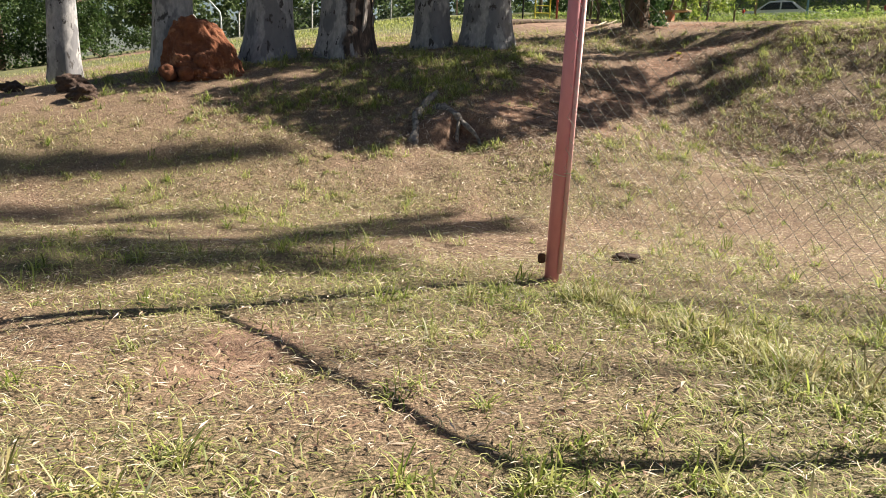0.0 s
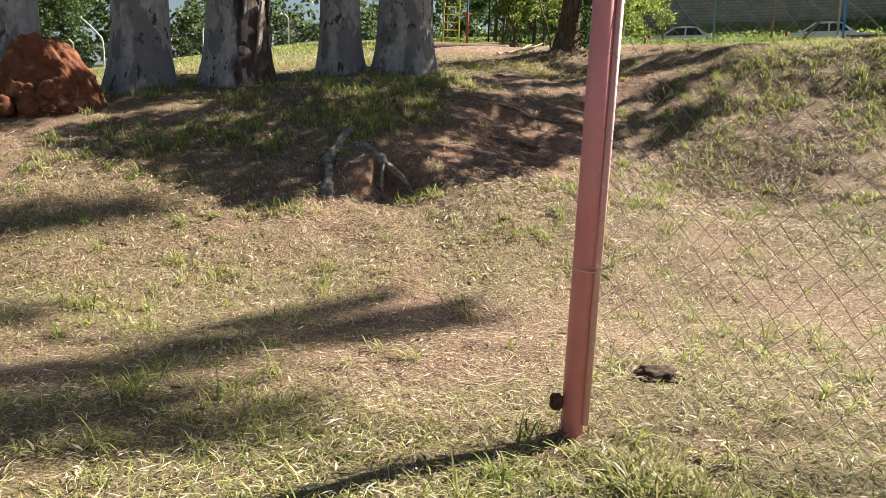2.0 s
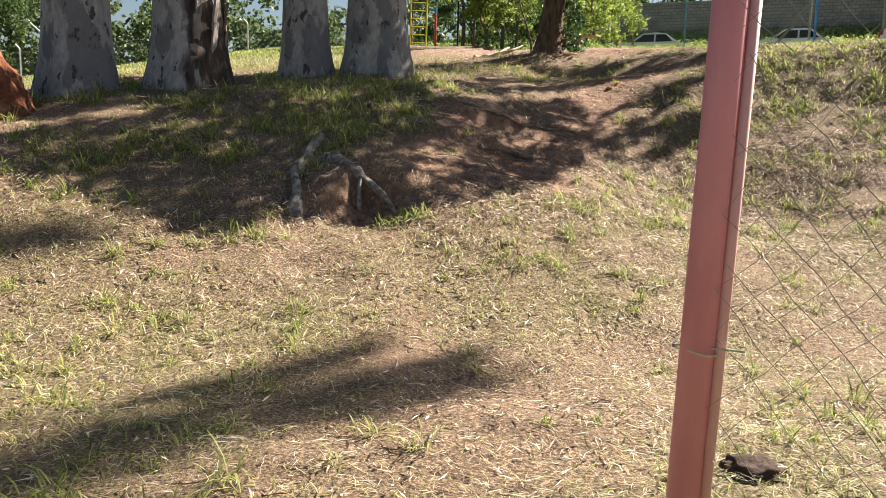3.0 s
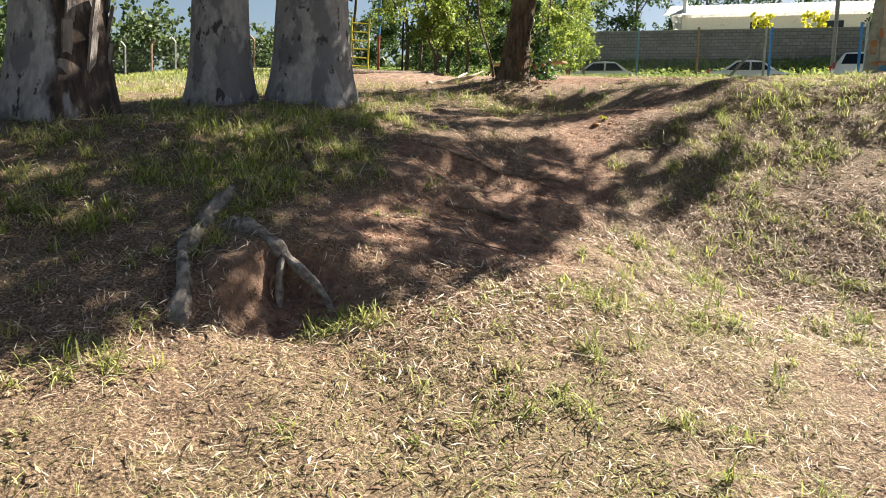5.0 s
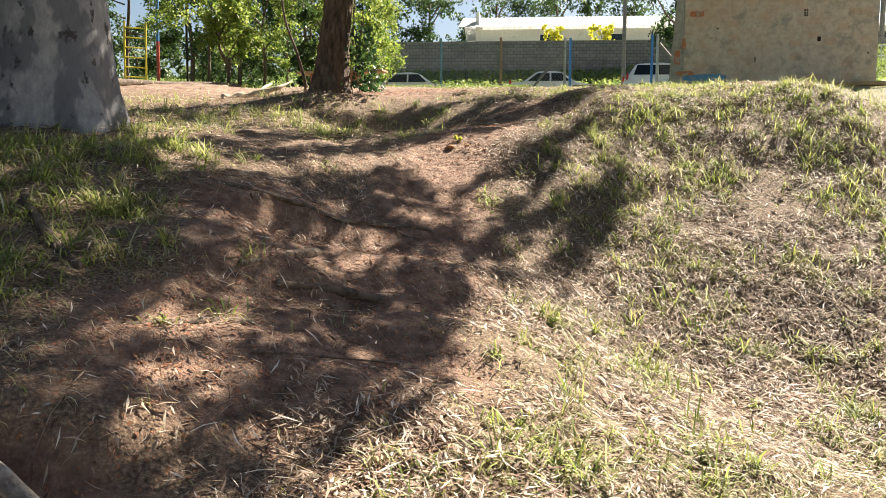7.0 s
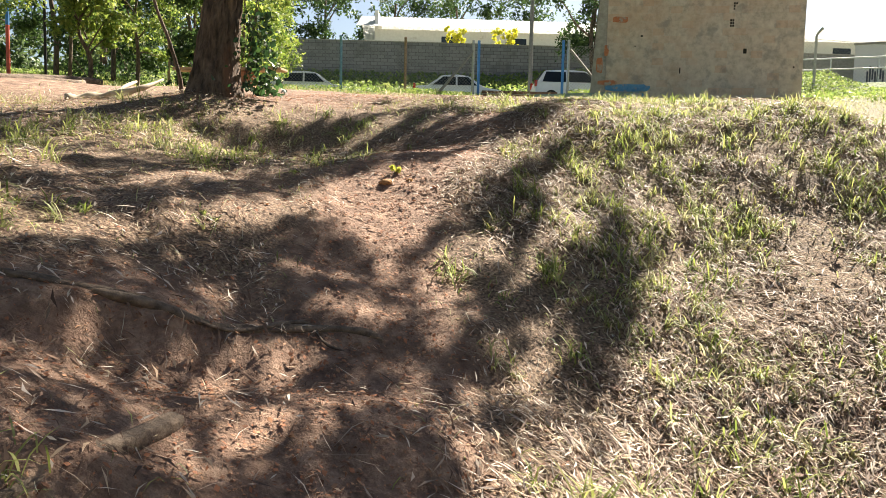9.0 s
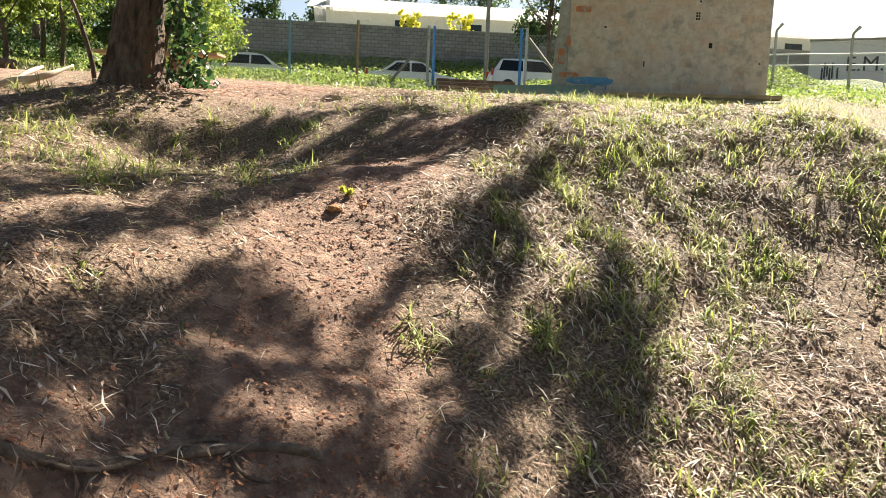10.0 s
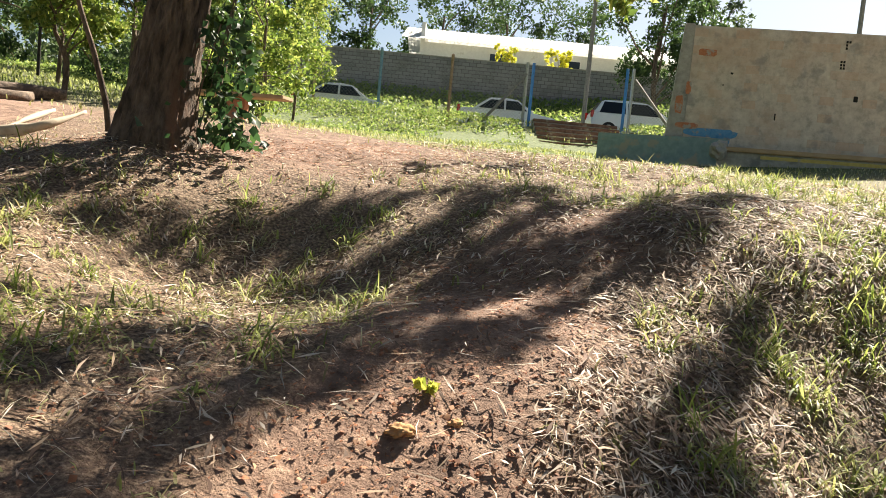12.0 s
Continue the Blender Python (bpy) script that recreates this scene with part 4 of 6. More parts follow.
def ball_wall():
    """A free-standing wall of smeared hollow bricks with a concrete pillar at one end; its face looks along -y of its own frame."""
    L, H, T = 5.45, 2.80, 0.22
    x, y = 17.34, 26.80
    rz = math.degrees(math.atan2(-0.69, 0.72))
    z0 = 4.22
    t = tagged(new("rendered_wall"), "tall free-standing wall of smeared, stained hollow bricks", "wall", kind="structure")
    t.matrix_world = pose(x, y, z0, 0, 0, rz)
    bm = bmesh.new()
    box(bm, 0.30, L, 0.003, T, -0.6, H - 0.02)
    part("core", bm, MAT_BRICKWALL, t)
    bm = bmesh.new()
    pv = [bm.verts.new(p) for p in ((-0.10, -0.03, -0.6), (0.36, -0.03, -0.6), (0.36, -0.03, H + 0.02), (0.14, -0.03, H + 0.02), (-0.10, T + 0.06, -0.6), (0.36, T + 0.06, -0.6), (0.36, T + 0.06, H + 0.02), (0.14, T + 0.06, H + 0.02))]
    for f in ((0, 1, 2, 3), (5, 4, 7, 6), (4, 0, 3, 7), (1, 5, 6, 2), (3, 2, 6, 7), (4, 5, 1, 0)):
        bm.faces.new([pv[k] for k in f])
    bmesh.ops.bevel(bm, geom=bm.edges[:], offset=0.02, segments=2, affect="EDGES")
    part("pillar", bm, MAT_CONCRETE, t, "pale grey battered concrete pillar")
    bw, bh = 0.30, 0.195
    rnd = random.Random(3)
    variants = []
    for v in range(4):
        b = boxm(0, bw - 0.007, 0, 0.03, 0, bh - 0.008, 0.003)
        for vv in b.verts:
            vv.co.x += rnd.uniform(-0.002, 0.002)
            vv.co.z += rnd.uniform(-0.002, 0.002)
        me = bpy.data.meshes.new("brick")
        b.to_mesh(me)
        b.free()
        me.materials.append(MAT_BRICKWALL)
        variants.append(me)
    rows = int(H / bh)
    for r in range(rows):
        px = 0.37 + (0 if r % 2 else -0.15)
        while px < L - 0.1:
            if px >= 0.36 and px + bw <= L + 0.01 and not (r == rows - 1 and 2.6 < px < 3.4):
                ob = new("brick", variants[rnd.randrange(4)])
                ob.parent = t
                ob.matrix_local = pose(px, rnd.uniform(-0.005, 0.0), r * bh, 0, 0, 0)
            px += bw
    # no holes are cut: near-black blocks paint the shade inside the hollows
    for (cx, cz) in ((3.55, 1.98), (3.62, 2.42)):
        for i in range(2):
            for j in range(3):
                if cz > 2.2 and i == 1 and j < 2:
                    continue
                part("hollow", boxm(cx + i * 0.06, cx + i * 0.06 + 0.042, -0.011, 0.03, cz + j * 0.07, cz + j * 0.07 + 0.05), MAT_DARK, t)
    # chips are solid near-black blocks on the face
    for (cx, cz, w, h) in ((1.25, 1.72, 0.06, 0.05), (3.92, 1.28, 0.09, 0.13), (1.1, 1.45, 0.03, 0.04), (5.2, 0.9, 0.04, 0.05), (2.3, 0.75, 0.03, 0.16)):
        part("chip", boxm(cx, cx + w, -0.012, 0.03, cz, cz + h, 0.008), MAT_DARK, t)
    for (cx, cz, w, h, m) in ((0.40, 0.26, 1.15, 0.20, MAT_SPRAY), (0.98, 0.10, 0.42, 0.22, MAT_SPRAY), (0.10, 0.75, 0.17, 0.42, MAT_ORANGE), (0.16, 0.42, 0.5, 0.14, MAT_ORANGE), (0.5, 2.1, 0.4, 0.16, MAT_ORANGE), (0.30, 1.2, 0.12, 0.3, MAT_ORANGE)):
        bm = bmesh.new()
        ring = [bm.verts.new((cx + w / 2 + w / 2 * math.copysign(abs(math.cos(a)) ** 0.5, math.cos(a)) * (1 + 0.14 * noise.noise((a * 1.7, cx, cz))), -0.034 if cx < 0.36 else -0.0115, cz + h / 2 + h / 2 * math.copysign(abs(math.sin(a)) ** 0.5, math.sin(a)) * (1 + 0.22 * noise.noise((a * 2.1, cz, cx))))) for a in np.linspace(0, 2 * math.pi, 28, endpoint=False)]
        bm.faces.new(ring)
        part("paint_patch", bm, m, t, "smeared spray paint")
    return t


def low_walls():
    bm = bmesh.new()
    rz = math.degrees(math.atan2(25.45 - 28.1, 17.71 - 16.41))
    t = tagged(solo("low_wall", boxm(0, 3.0, 0, 0.22, -0.6, 0.42, 0.02), MAT_TEAL, "low retaining wall with worn teal paint", "wall", (16.41, 28.11, 4.0), rz), kind="structure")
    rz = math.degrees(math.atan2(22.12 - 25.45, 20.44 - 17.71))
    k = tagged(new("kerb_bench"), "long broken concrete kerb with yellow stripe", "kerb", kind="structure")
    k.matrix_world = pose(17.60, 25.52, 3.78, 0, 0, rz)
    part("slab", boxm(0.05, 4.42, -0.08, 0.34, 0.36, 0.46, 0.02), MAT_PLANK, k, "brown worn top slab")
    part("base", boxm(0, 4.0, 0, 0.25, -0.4, 0.36, 0.02), MAT_CONCRETE, k)
    part("stripe", boxm(0.9, 3.5, -0.010, 0.0, 0.24, 0.31), MAT_YELLOW, k, "faded yellow stripe")
    bm = bmesh.new()
    bmesh.ops.create_icosphere(bm, subdivisions=3, radius=0.2)
    for v in bm.verts:
        v.co = v.co * (1 + 0.5 * noise.noise(v.co * 8)) + Vector((0.05, 0, 0.38))
    part("rubble", bm, MAT_CONCRETE, k, "broken concrete rubble")


FENCE_DIR = Vector((0.84, -0.543, 0))
FENCE_Q = 42.3


def on_fence(a):
    p = Vector((0.543, 0.84, 0)) * FENCE_Q + FENCE_DIR * a
    return p.x, p.y


def fence_post(x, y, h, mat, rz, label, bent=True, parent_group="fence posts"):
    t = thing("fence_post", label, "post", (x, y, gz(x, y)), parent_group)
    bm = bmesh.new()
    s = 0.055
    pts = [(0, 0, -0.4), (0, 0, h - 0.3)] + ([(0.03, 0, h - 0.2), (0.22, 0, h)] if bent else [(0, 0, h)])
    tube(bm, pts, [s] * len(pts), 4)
    part("shaft", bm, mat, t)
    t.rotation_euler[2] = radians(rz)
    return t


def wire_fence(name, ends, h, label, step=0.13, r=0.004, rise=0.05):
    """Diamond mesh hung between two ground points."""
    (x0, y0), (x1, y1) = ends
    ln = math.hypot(x1 - x0, y1 - y0)
    ux, uy = (x1 - x0) / ln, (y1 - y0) / ln
    t = thing(name, label, "fence", (x0, y0, gz(x0, y0)))
    bm = bmesh.new()
    zb = gz(x0, y0)

    def pt(s, f):
        x, y = x0 + ux * s, y0 + uy * s
        return (ux * s, uy * s, gz(x, y) - zb + rise + f * (h - rise))
    for fam in (1, -1):
        i = -int(h / step)
        while i * step < ln + h:
            a, b = i * step, i * step + h
            f0, f1 = 0.0, 1.0
            if a < 0:
                f0 = -a / h
            if b > ln:
                f1 = (ln - a) / h
            if f1 - f0 > 0.05:
                ss = (a + f0 * h, a + f1 * h)
                ff = (f0, f1) if fam > 0 else (1 - f0, 1 - f1)
                tube(bm, [pt(ss[0], ff[0]), pt(ss[1], ff[1])], [r] * 2, 3, caps=False)
            i += 1
    part("wire_mesh", bm, MAT_WIRE, t)
    for f in (0.02, 0.5, 1.0):
        part("strand", tube(bmesh.new(), [pt(0, f), pt(ln / 2, f), pt(ln, f)], [r * 1.2] * 3, 4), MAT_WIRE, t)
    return t


def fences():
    rzf = math.degrees(math.atan2(FENCE_DIR.y, FENCE_DIR.x)) - 90
    for a, m, lab, bent in ((-14.5, MAT_RUSTPOST, "rust-stained concrete fence post", False), (-10.1, MAT_RUSTPOST, "rust-stained concrete fence post", False), (-7.75, MAT_BLUEGREY, "blue-grey concrete fence post with bent head", True), (-5.2, MAT_RUSTPOST, "brown-stained concrete fence post", True),
                            (-2.5, MAT_POST, "grey concrete gate post", False), (-2.28, MAT_BLUE, "blue painted steel gate post", False), (1.1, MAT_BLUE, "blue painted steel gate post", False), (1.32, MAT_POST, "grey concrete gate post", False), (4.4, MAT_POST, "grey concrete fence post", True)):
        x, y = on_fence(a)
        fence_post(x, y, 2.15, m, rzf, lab, bent)
    wire_fence("wire_fence", (on_fence(-14.5), on_fence(-2.5)), 1.75, "grey diamond wire fence along the street")
    wire_fence("wire_fence", (on_fence(1.32), on_fence(6.5)), 1.85, "grey diamond wire fence beside the gate")
    # slanting stays
    for a, s in ((-2.5, -1.7), (1.4, 1.6)):
        x, y = on_fence(a)
        x1, y1 = on_fence(a + s)
        nx, ny = -0.543 * 0.4, -0.84 * 0.4
        t = solo("fence_stay", tube(bmesh.new(), [(0, 0, 1.75), (x1 - x + nx, y1 - y + ny, gz(x1, y1) - gz(x, y) - 0.4)], [0.06] * 2, 4), MAT_DARKPOLE, "slanting dark concrete fence stay", "post", (x, y, gz(x, y)))
    # right-hand posts with bent heads
    for x, y in ((30.35, 28.06), (30.48, 25.29), (30.9, 22.2)):
        fence_post(x, y, 2.2, MAT_POST, -75, "concrete fence post with bent head", True)
    wire_fence("wire_fence", ((30.2, 30.5), (30.9, 22.0)), 1.8, "grey diamond wire fence below the school")
    # far field fence
    xs = (-19, -16.6, -13.9, -11.8, -9.3, -6.86, -5.5, -4.25, -2.1, -0.1, 2.2)
    for i, x in enumerate(xs):
        y = 53.2 - 0.3 * (x + 7) * (0.35 if x > -7 else -0.2)
        fence_post(x, y, 1.75, MAT_POST if i % 3 else MAT_RUSTPOST, 180 if i % 2 else 20, "far concrete fence post with slanted head", True, "far fence posts")
    wire_fence("wire_fence", ((-19, 50.8), (-6.9, 53.2)), 1.3, "far wire fence round the field", 0.3, 0.006)
    wire_fence("wire_fence", ((-6.9, 53.2), (2.2, 52.2)), 1.3, "far wire fence round the field", 0.3, 0.006)


def steps():
    t = thing("stairs", "short flight of red-brown edged concrete steps", "stairs", (0, 0, 0), kind="structure")
    n = 7
    for i in range(n):
        f = i / (n - 1)
        bm = bmesh.new()
        q0 = 38.9 + 3.0 * f
        z = 4.35 + 1.1 * f
        m = Matrix.Identity(4)
        o = Vector((0.543, 0.84, 0)) * q0 + FENCE_DIR * -2.15
        box(bm, 0, 3.0, 0, 0.62, -0.5, -0.0, 0.012)
        s = part("step", bm, MAT_CONCRETE, t)
        s.matrix_local = pose(o.x, o.y, z, 0, 0, math.degrees(math.atan2(-0.543, 0.84)))
        e = part("nosing", boxm(0, 3.0, -0.03, 0.05, -0.10, 0.006, 0.008), MAT_STEP, s)


def bench():
    x, y = 5.50, 22.0
    rz = math.degrees(math.atan2(21.2 - 21.94, 6.06 - 5.29))
    z = gz(x, y)
    t = thing("plank_bench", "low plank bench on orange clay bricks", "bench", (x, y, z))
    t.rotation_euler[2] = radians(rz)
    part("seat", boxm(-0.95, 0.66, -0.15, 0.15, 0.25, 0.29, 0.008), MAT_PLANK, t)
    for k in (-0.62, 0.12):
        part("support", boxm(k - 0.10, k + 0.10, -0.08, 0.08, -0.08, 0.249, 0.01), MAT_CLAYBRICK, t, "orange clay brick support")


def ladder_bars():
    x, y = 3.3, 35.6
    t = thing("climbing_ladder", "yellow steel climbing ladder of a playground", "climbing frame", (x, y, gz(x, y)))
    for k in (0, 0.62):
        part("rail", tube(bmesh.new(), [(k, 0, -0.2), (k + 0.03, 0, 1.95)], [0.03] * 2, 8), MAT_SUNYELLOW, t)
    for i in range(6):
        part("rung", tube(bmesh.new(), [(0, 0, 0.25 + i * 0.3), (0.62, 0, 0.25 + i * 0.3)], [0.02] * 2, 8), MAT_SUNYELLOW, t)
    t2 = thing("play_pole", "steel pole painted red below and blue above", "pole", (3.95, 33.2, gz(3.95, 33.2)))
    part("lower_pole", tube(bmesh.new(), [(0, 0, -0.2), (0, 0, 1.25)], [0.045] * 2, 12), MAT_RED, t2, "red lower half")
    part("upper_pole", tube(bmesh.new(), [(0, 0, 1.25), (0.03, 0, 3.6)], [0.044] * 2, 12), MAT_BLUE, t2, "blue upper half")
    for px, py, h in ((4.9, 34.0, 2.2), (2.6, 33.0, 2.4)):
        solo("play_pole", tube(bmesh.new(), [(0, 0, -0.2), (0, 0, h)], [0.035] * 2, 8), MAT_DARK, "thin dark steel pole in the playground", "pole", (px, py, gz(px, py)))


MAT_CARPAINT = mottled("white_car_paint", (0.70, 0.71, 0.73), (0.78, 0.79, 0.80), 3, 0.25)
MAT_GLASS, gn, gl, gb = material("dark_car_glass", 0.08)
gb.inputs["Base Color"].default_value = (0.02, 0.025, 0.03, 1)
MAT_TYRE = mottled("tyre_rubber", (0.015, 0.015, 0.015), (0.03, 0.03, 0.03), 30, 0.9)
MAT_RIM = mottled("grey_wheel_rim", (0.35, 0.35, 0.36), (0.5, 0.5, 0.5), 20, 0.35, 0.7)
MAT_TAIL = mottled("red_tail_light", (0.35, 0.01, 0.01), (0.5, 0.03, 0.02), 20, 0.2)
MAT_LAMP = mottled("clear_head_light", (0.6, 0.62, 0.65), (0.8, 0.8, 0.82), 20, 0.15)


def car(x, y, z, rz, hood, roof, label, W=1.62):
    """hood: side outline of the lower body; roof: outline of the cabin, both as (along, up), front at +x."""
    t = thing("parked_car", label, "car", (x, y, z), "cars parked in the street")
    t.rotation_euler[2] = radians(rz)

    def slab(name, outline, w0, w1, mat, parent, lab="", bev=0.05):
        bm = bmesh.new()
        zs = [p[1] for p in outline]
        lo, hi = min(zs), max(zs)
        rings = []
        for s in (-1, 1):
            rings.append([bm.verts.new((px, s * (w0 + (w1 - w0) * (pz - lo) / max(hi - lo, 0.01)) / 2, pz)) for px, pz in outline])
        n = len(outline)
        bm.faces.new(rings[0])
        bm.faces.new(rings[1][::-1])
        for i in range(n):
            j = (i + 1) % n
            bm.faces.new((rings[0][j], rings[0][i], rings[1][i], rings[1][j]))
        bmesh.ops.recalc_face_normals(bm, faces=bm.faces)
        if bev:
            bmesh.ops.bevel(bm, geom=bm.edges[:], offset=bev, segments=3, affect="EDGES", clamp_overlap=True)
        return part(name, bm, mat, parent, lab, smooth=False)
    body = slab("body", hood, W, W - 0.08, MAT_CARPAINT, t)
    cab = slab("cabin", roof, W - 0.10, W - 0.42, MAT_CARPAINT, t, bev=0.04)
    base, top = roof[0][1], max(p[1] for p in roof)
    xs_b = (roof[0][0], roof[-1][0])
    tops = sorted(p[0] for p in roof if p[1] > top - 0.12)
    # side windows, two a side, laid on the slanting cabin sides
    for s in (-1, 1):
        for k in range(2):
            bm = bmesh.new()
            mid = (tops[0] + tops[-1]) / 2 + 0.05
            r0, r1 = (xs_b[1] + 0.22, mid - 0.04) if k == 0 else (mid + 0.04, xs_b[0] - 0.30)
            t0, t1 = (tops[0] + 0.05, mid - 0.04) if k == 0 else (mid + 0.04, tops[-1] - 0.02)
            zb, zt = base + 0.06, top - 0.11
            def sy(zz):
                return s * ((W - 0.10) + (-0.32) * (zz - base) / (top - base)) / 2 + s * 0.008
            v = [bm.verts.new(p) for p in ((r0, sy(zb), zb), (r1, sy(zb), zb), (t1, sy(zt), zt), (t0, sy(zt), zt))]
            bm.faces.new(v if s < 0 else v[::-1])
            bmesh.ops.solidify(bm, geom=bm.faces[:], thickness=0.006)
            part("side_window", bm, MAT_GLASS, cab, "dark tinted side window")
    for name, p0, p1 in (("windscreen", roof[0], roof[1]), ("rear_window", roof[-1], roof[-2])):
        bm = bmesh.new()
        d = 0.012 if name == "windscreen" else -0.012
        a, b = Vector((p0[0], 0, p0[1])).lerp(Vector((p1[0], 0, p1[1])), 0.12), Vector((p0[0], 0, p0[1])).lerp(Vector((p1[0], 0, p1[1])), 0.88)
        wa, wb = (W - 0.24) / 2, (W - 0.52) / 2
        v = [bm.verts.new(p) for p in ((a.x + d, -wa, a.z + 0.01), (a.x + d, wa, a.z + 0.01), (b.x + d, wb, b.z + 0.01), (b.x + d, -wb, b.z + 0.01))]
        bm.faces.new(v)
        bmesh.ops.solidify(bm, geom=bm.faces[:], thickness=0.006)
        part(name, bm, MAT_GLASS, cab, "dark glass")
    hx = [p[0] for p in hood]
    for wx in (min(hx) + 0.72, max(hx) - 0.78):
        for s in (-1, 1):
            w = tube(bmesh.new(), [(wx, s * (W / 2 - 0.17), 0.29), (wx, s * (W / 2 + 0.015), 0.29)], [0.29] * 2, 24)
            wh = part("wheel", w, MAT_TYRE, t)
            part("rim", tube(bmesh.new(), [(wx, s * (W / 2 + 0.0), 0.29), (wx, s * (W / 2 + 0.022), 0.29)], [0.18] * 2, 16), MAT_RIM, wh)
    for s in (-1, 1):
        part("tail_light", boxm(min(hx) - 0.012, min(hx) + 0.10, s * (W / 2 - 0.14) - 0.09, s * (W / 2 - 0.14) + 0.09, 0.72, 1.0, 0.02), MAT_TAIL, t, "red tail light")
        part("head_light", boxm(max(hx) - 0.14, max(hx) + 0.01, s * (W / 2 - 0.2) - 0.13, s * (W / 2 - 0.2) + 0.13, 0.56, 0.70, 0.02), MAT_LAMP, t)
    return t


SEDAN = ([(-2.1, 0.25), (-2.12, 0.62), (-2.02, 0.88), (-1.2, 0.93), (0.75, 0.92), (1.75, 0.76), (2.02, 0.60), (2.05, 0.25)],
         [(0.98, 0.88), (0.30, 1.36), (-0.2, 1.42), (-0.85, 1.38), (-1.5, 0.90)])
HATCH = ([(-1.85, 0.25), (-1.9, 0.6), (-1.82, 0.95), (-1.0, 0.97), (0.85, 0.93), (1.65, 0.74), (1.85, 0.55), (1.86, 0.25)],
         [(1.25, 0.88), (0.35, 1.44), (-0.4, 1.50), (-1.45, 1.44), (-1.80, 0.93)])


def street():
    rzs = math.degrees(math.atan2(-0.543, 0.84))
    L, Q = FENCE_DIR, Vector((0.543, 0.84, 0))
    def at_street(a, q):
        p = Q * q + L * a
        return p.x, p.y
    bm = bmesh.new()
    for i in range(60):
        a = -60 + i * 2
        for q in (44.3, 49.5):
            x, y = at_street(a, q)
            bm.verts.new((x, y, gz(x, y) + 0.02))
    bm.verts.ensure_lookup_table()
    for i in range(59):
        bm.faces.new((bm.verts[2 * i], bm.verts[2 * i + 2], bm.verts[2 * i + 3], bm.verts[2 * i + 1]))
    solo("road", bm, mottled("asphalt", (0.035, 0.035, 0.035), (0.07, 0.068, 0.065), 40, 0.9), "grey asphalt street behind the fence", "road", kind="structure")
    for a, q, prof, lab, z in ((-9.45, 46.4, SEDAN, "white four-door sedan parked behind the fence", 4.86), (-2.75, 46.2, SEDAN, "white sedan parked facing the gate", 5.0), (2.35, 46.0, HATCH, "white hatchback parked behind the gate", 5.26)):
        x, y = at_street(a, q)
        car(x, y, gz(x, y) + 0.03, rzs, *prof, lab)
    # block wall on top of the grass bank
    t = tagged(new("block_wall"), "long grey concrete block wall above a grass bank", "wall", kind="structure")
    x, y = at_street(-16, 57.6)
    t.matrix_world = pose(x, y, 7.75, 0, 0, rzs)
    m, n, l, b = material("block_wall", 0.95)
    br = n.new("ShaderNodeTexBrick")
    tc = n.new("ShaderNodeTexCoord")
    mp = n.new("ShaderNodeMapping")
    mp.inputs["Rotation"].default_value = (radians(90), 0, 0)
    l.new(tc.outputs["Object"], mp.inputs[0])
    l.new(mp.outputs[0], br.inputs["Vector"])
    br.inputs["Scale"].default_value = 1.0
    br.inputs["Brick Width"].default_value, br.inputs["Row Height"].default_value, br.inputs["Mortar Size"].default_value = 0.4, 0.2, 0.014
    br.inputs["Color1"].default_value, br.inputs["Color2"].default_value, br.inputs["Mortar"].default_value = (0.30, 0.28, 0.27, 1), (0.22, 0.21, 0.21, 1), (0.12, 0.11, 0.10, 1)
    st = noise_tex(n, l, 0.8, 5, 0.6)
    l.new(mixc(n, l, ramp(n, l, st, ((0.52, (0, 0, 0)), (0.66, (0.7, 0.7, 0.7)))), br.outputs[0], (0.14, 0.13, 0.12)), b.inputs["Base Color"])
    bump(n, l, b, br.outputs["Fac"], -0.6, 0.02)
    part("blockwork", boxm(0, 46, 0, 0.2, -0.8, 1.95), m, t)
    part("coping", boxm(-0.02, 46.02, -0.04, 0.24, 1.952, 2.01, 0.01), MAT_CONCRETE, t)
    # school building with its pale roof
    bld = tagged(new("school_building"), "long white school building with pale corrugated roof", "building", kind="structure")
    x, y = at_street(-7.6, 65.5)
    bld.matrix_world = pose(x, y, 8.2, 0, 0, rzs)
    part("wall", boxm(0, 60, 0.8, 9.2, -1.5, 3.75), MAT_WHITE, bld)
    for i in range(12):
        w = part("window", boxm(4.6 + i * 4.6, 5.9 + i * 4.6, 0.78, 0.9, 2.7, 3.35, 0.01), MAT_GLASS, bld, "dark high window")
    for side in (0, 1):
        bm = bmesh.new()
        N = 360
        prev = None
        for i in range(N + 1):
            xx = -1.2 + 62.4 * i / N
            dz = 0.025 if i % 2 else -0.01
            ya, yb = ((-0.3, 5.0) if side == 0 else (10.3, 5.0))
            cur = (bm.verts.new((xx, ya, 3.75 + dz)), bm.verts.new((xx, yb, 5.35 + dz)))
            if prev:
                bm.faces.new((prev[0], cur[0], cur[1], prev[1]))
            prev = cur
        bmesh.ops.solidify(bm, geom=bm.faces[:], thickness=0.03)
        part("roof", bm, MAT_ROOF, bld, "pale corrugated fibre-cement roof slope")
    part("gable", boxm(0.0, 0.25, 0.85, 9.15, 3.75, 5.0), MAT_WHITE, bld)
    # annex with painted name
    an = tagged(new("school_annex"), "white annex wall with grey painted lettering", "building", kind="structure")
    an.matrix_world = pose(39.42, 31.45, 5.9, 0, 0, math.degrees(math.atan2(30.48 - 31.47 - 1.6, 40.58 - 39.46)))
    part("wall", boxm(0, 14, 0, 3.0, -1.5, 2.75, 0.02), MAT_WHITE, an)
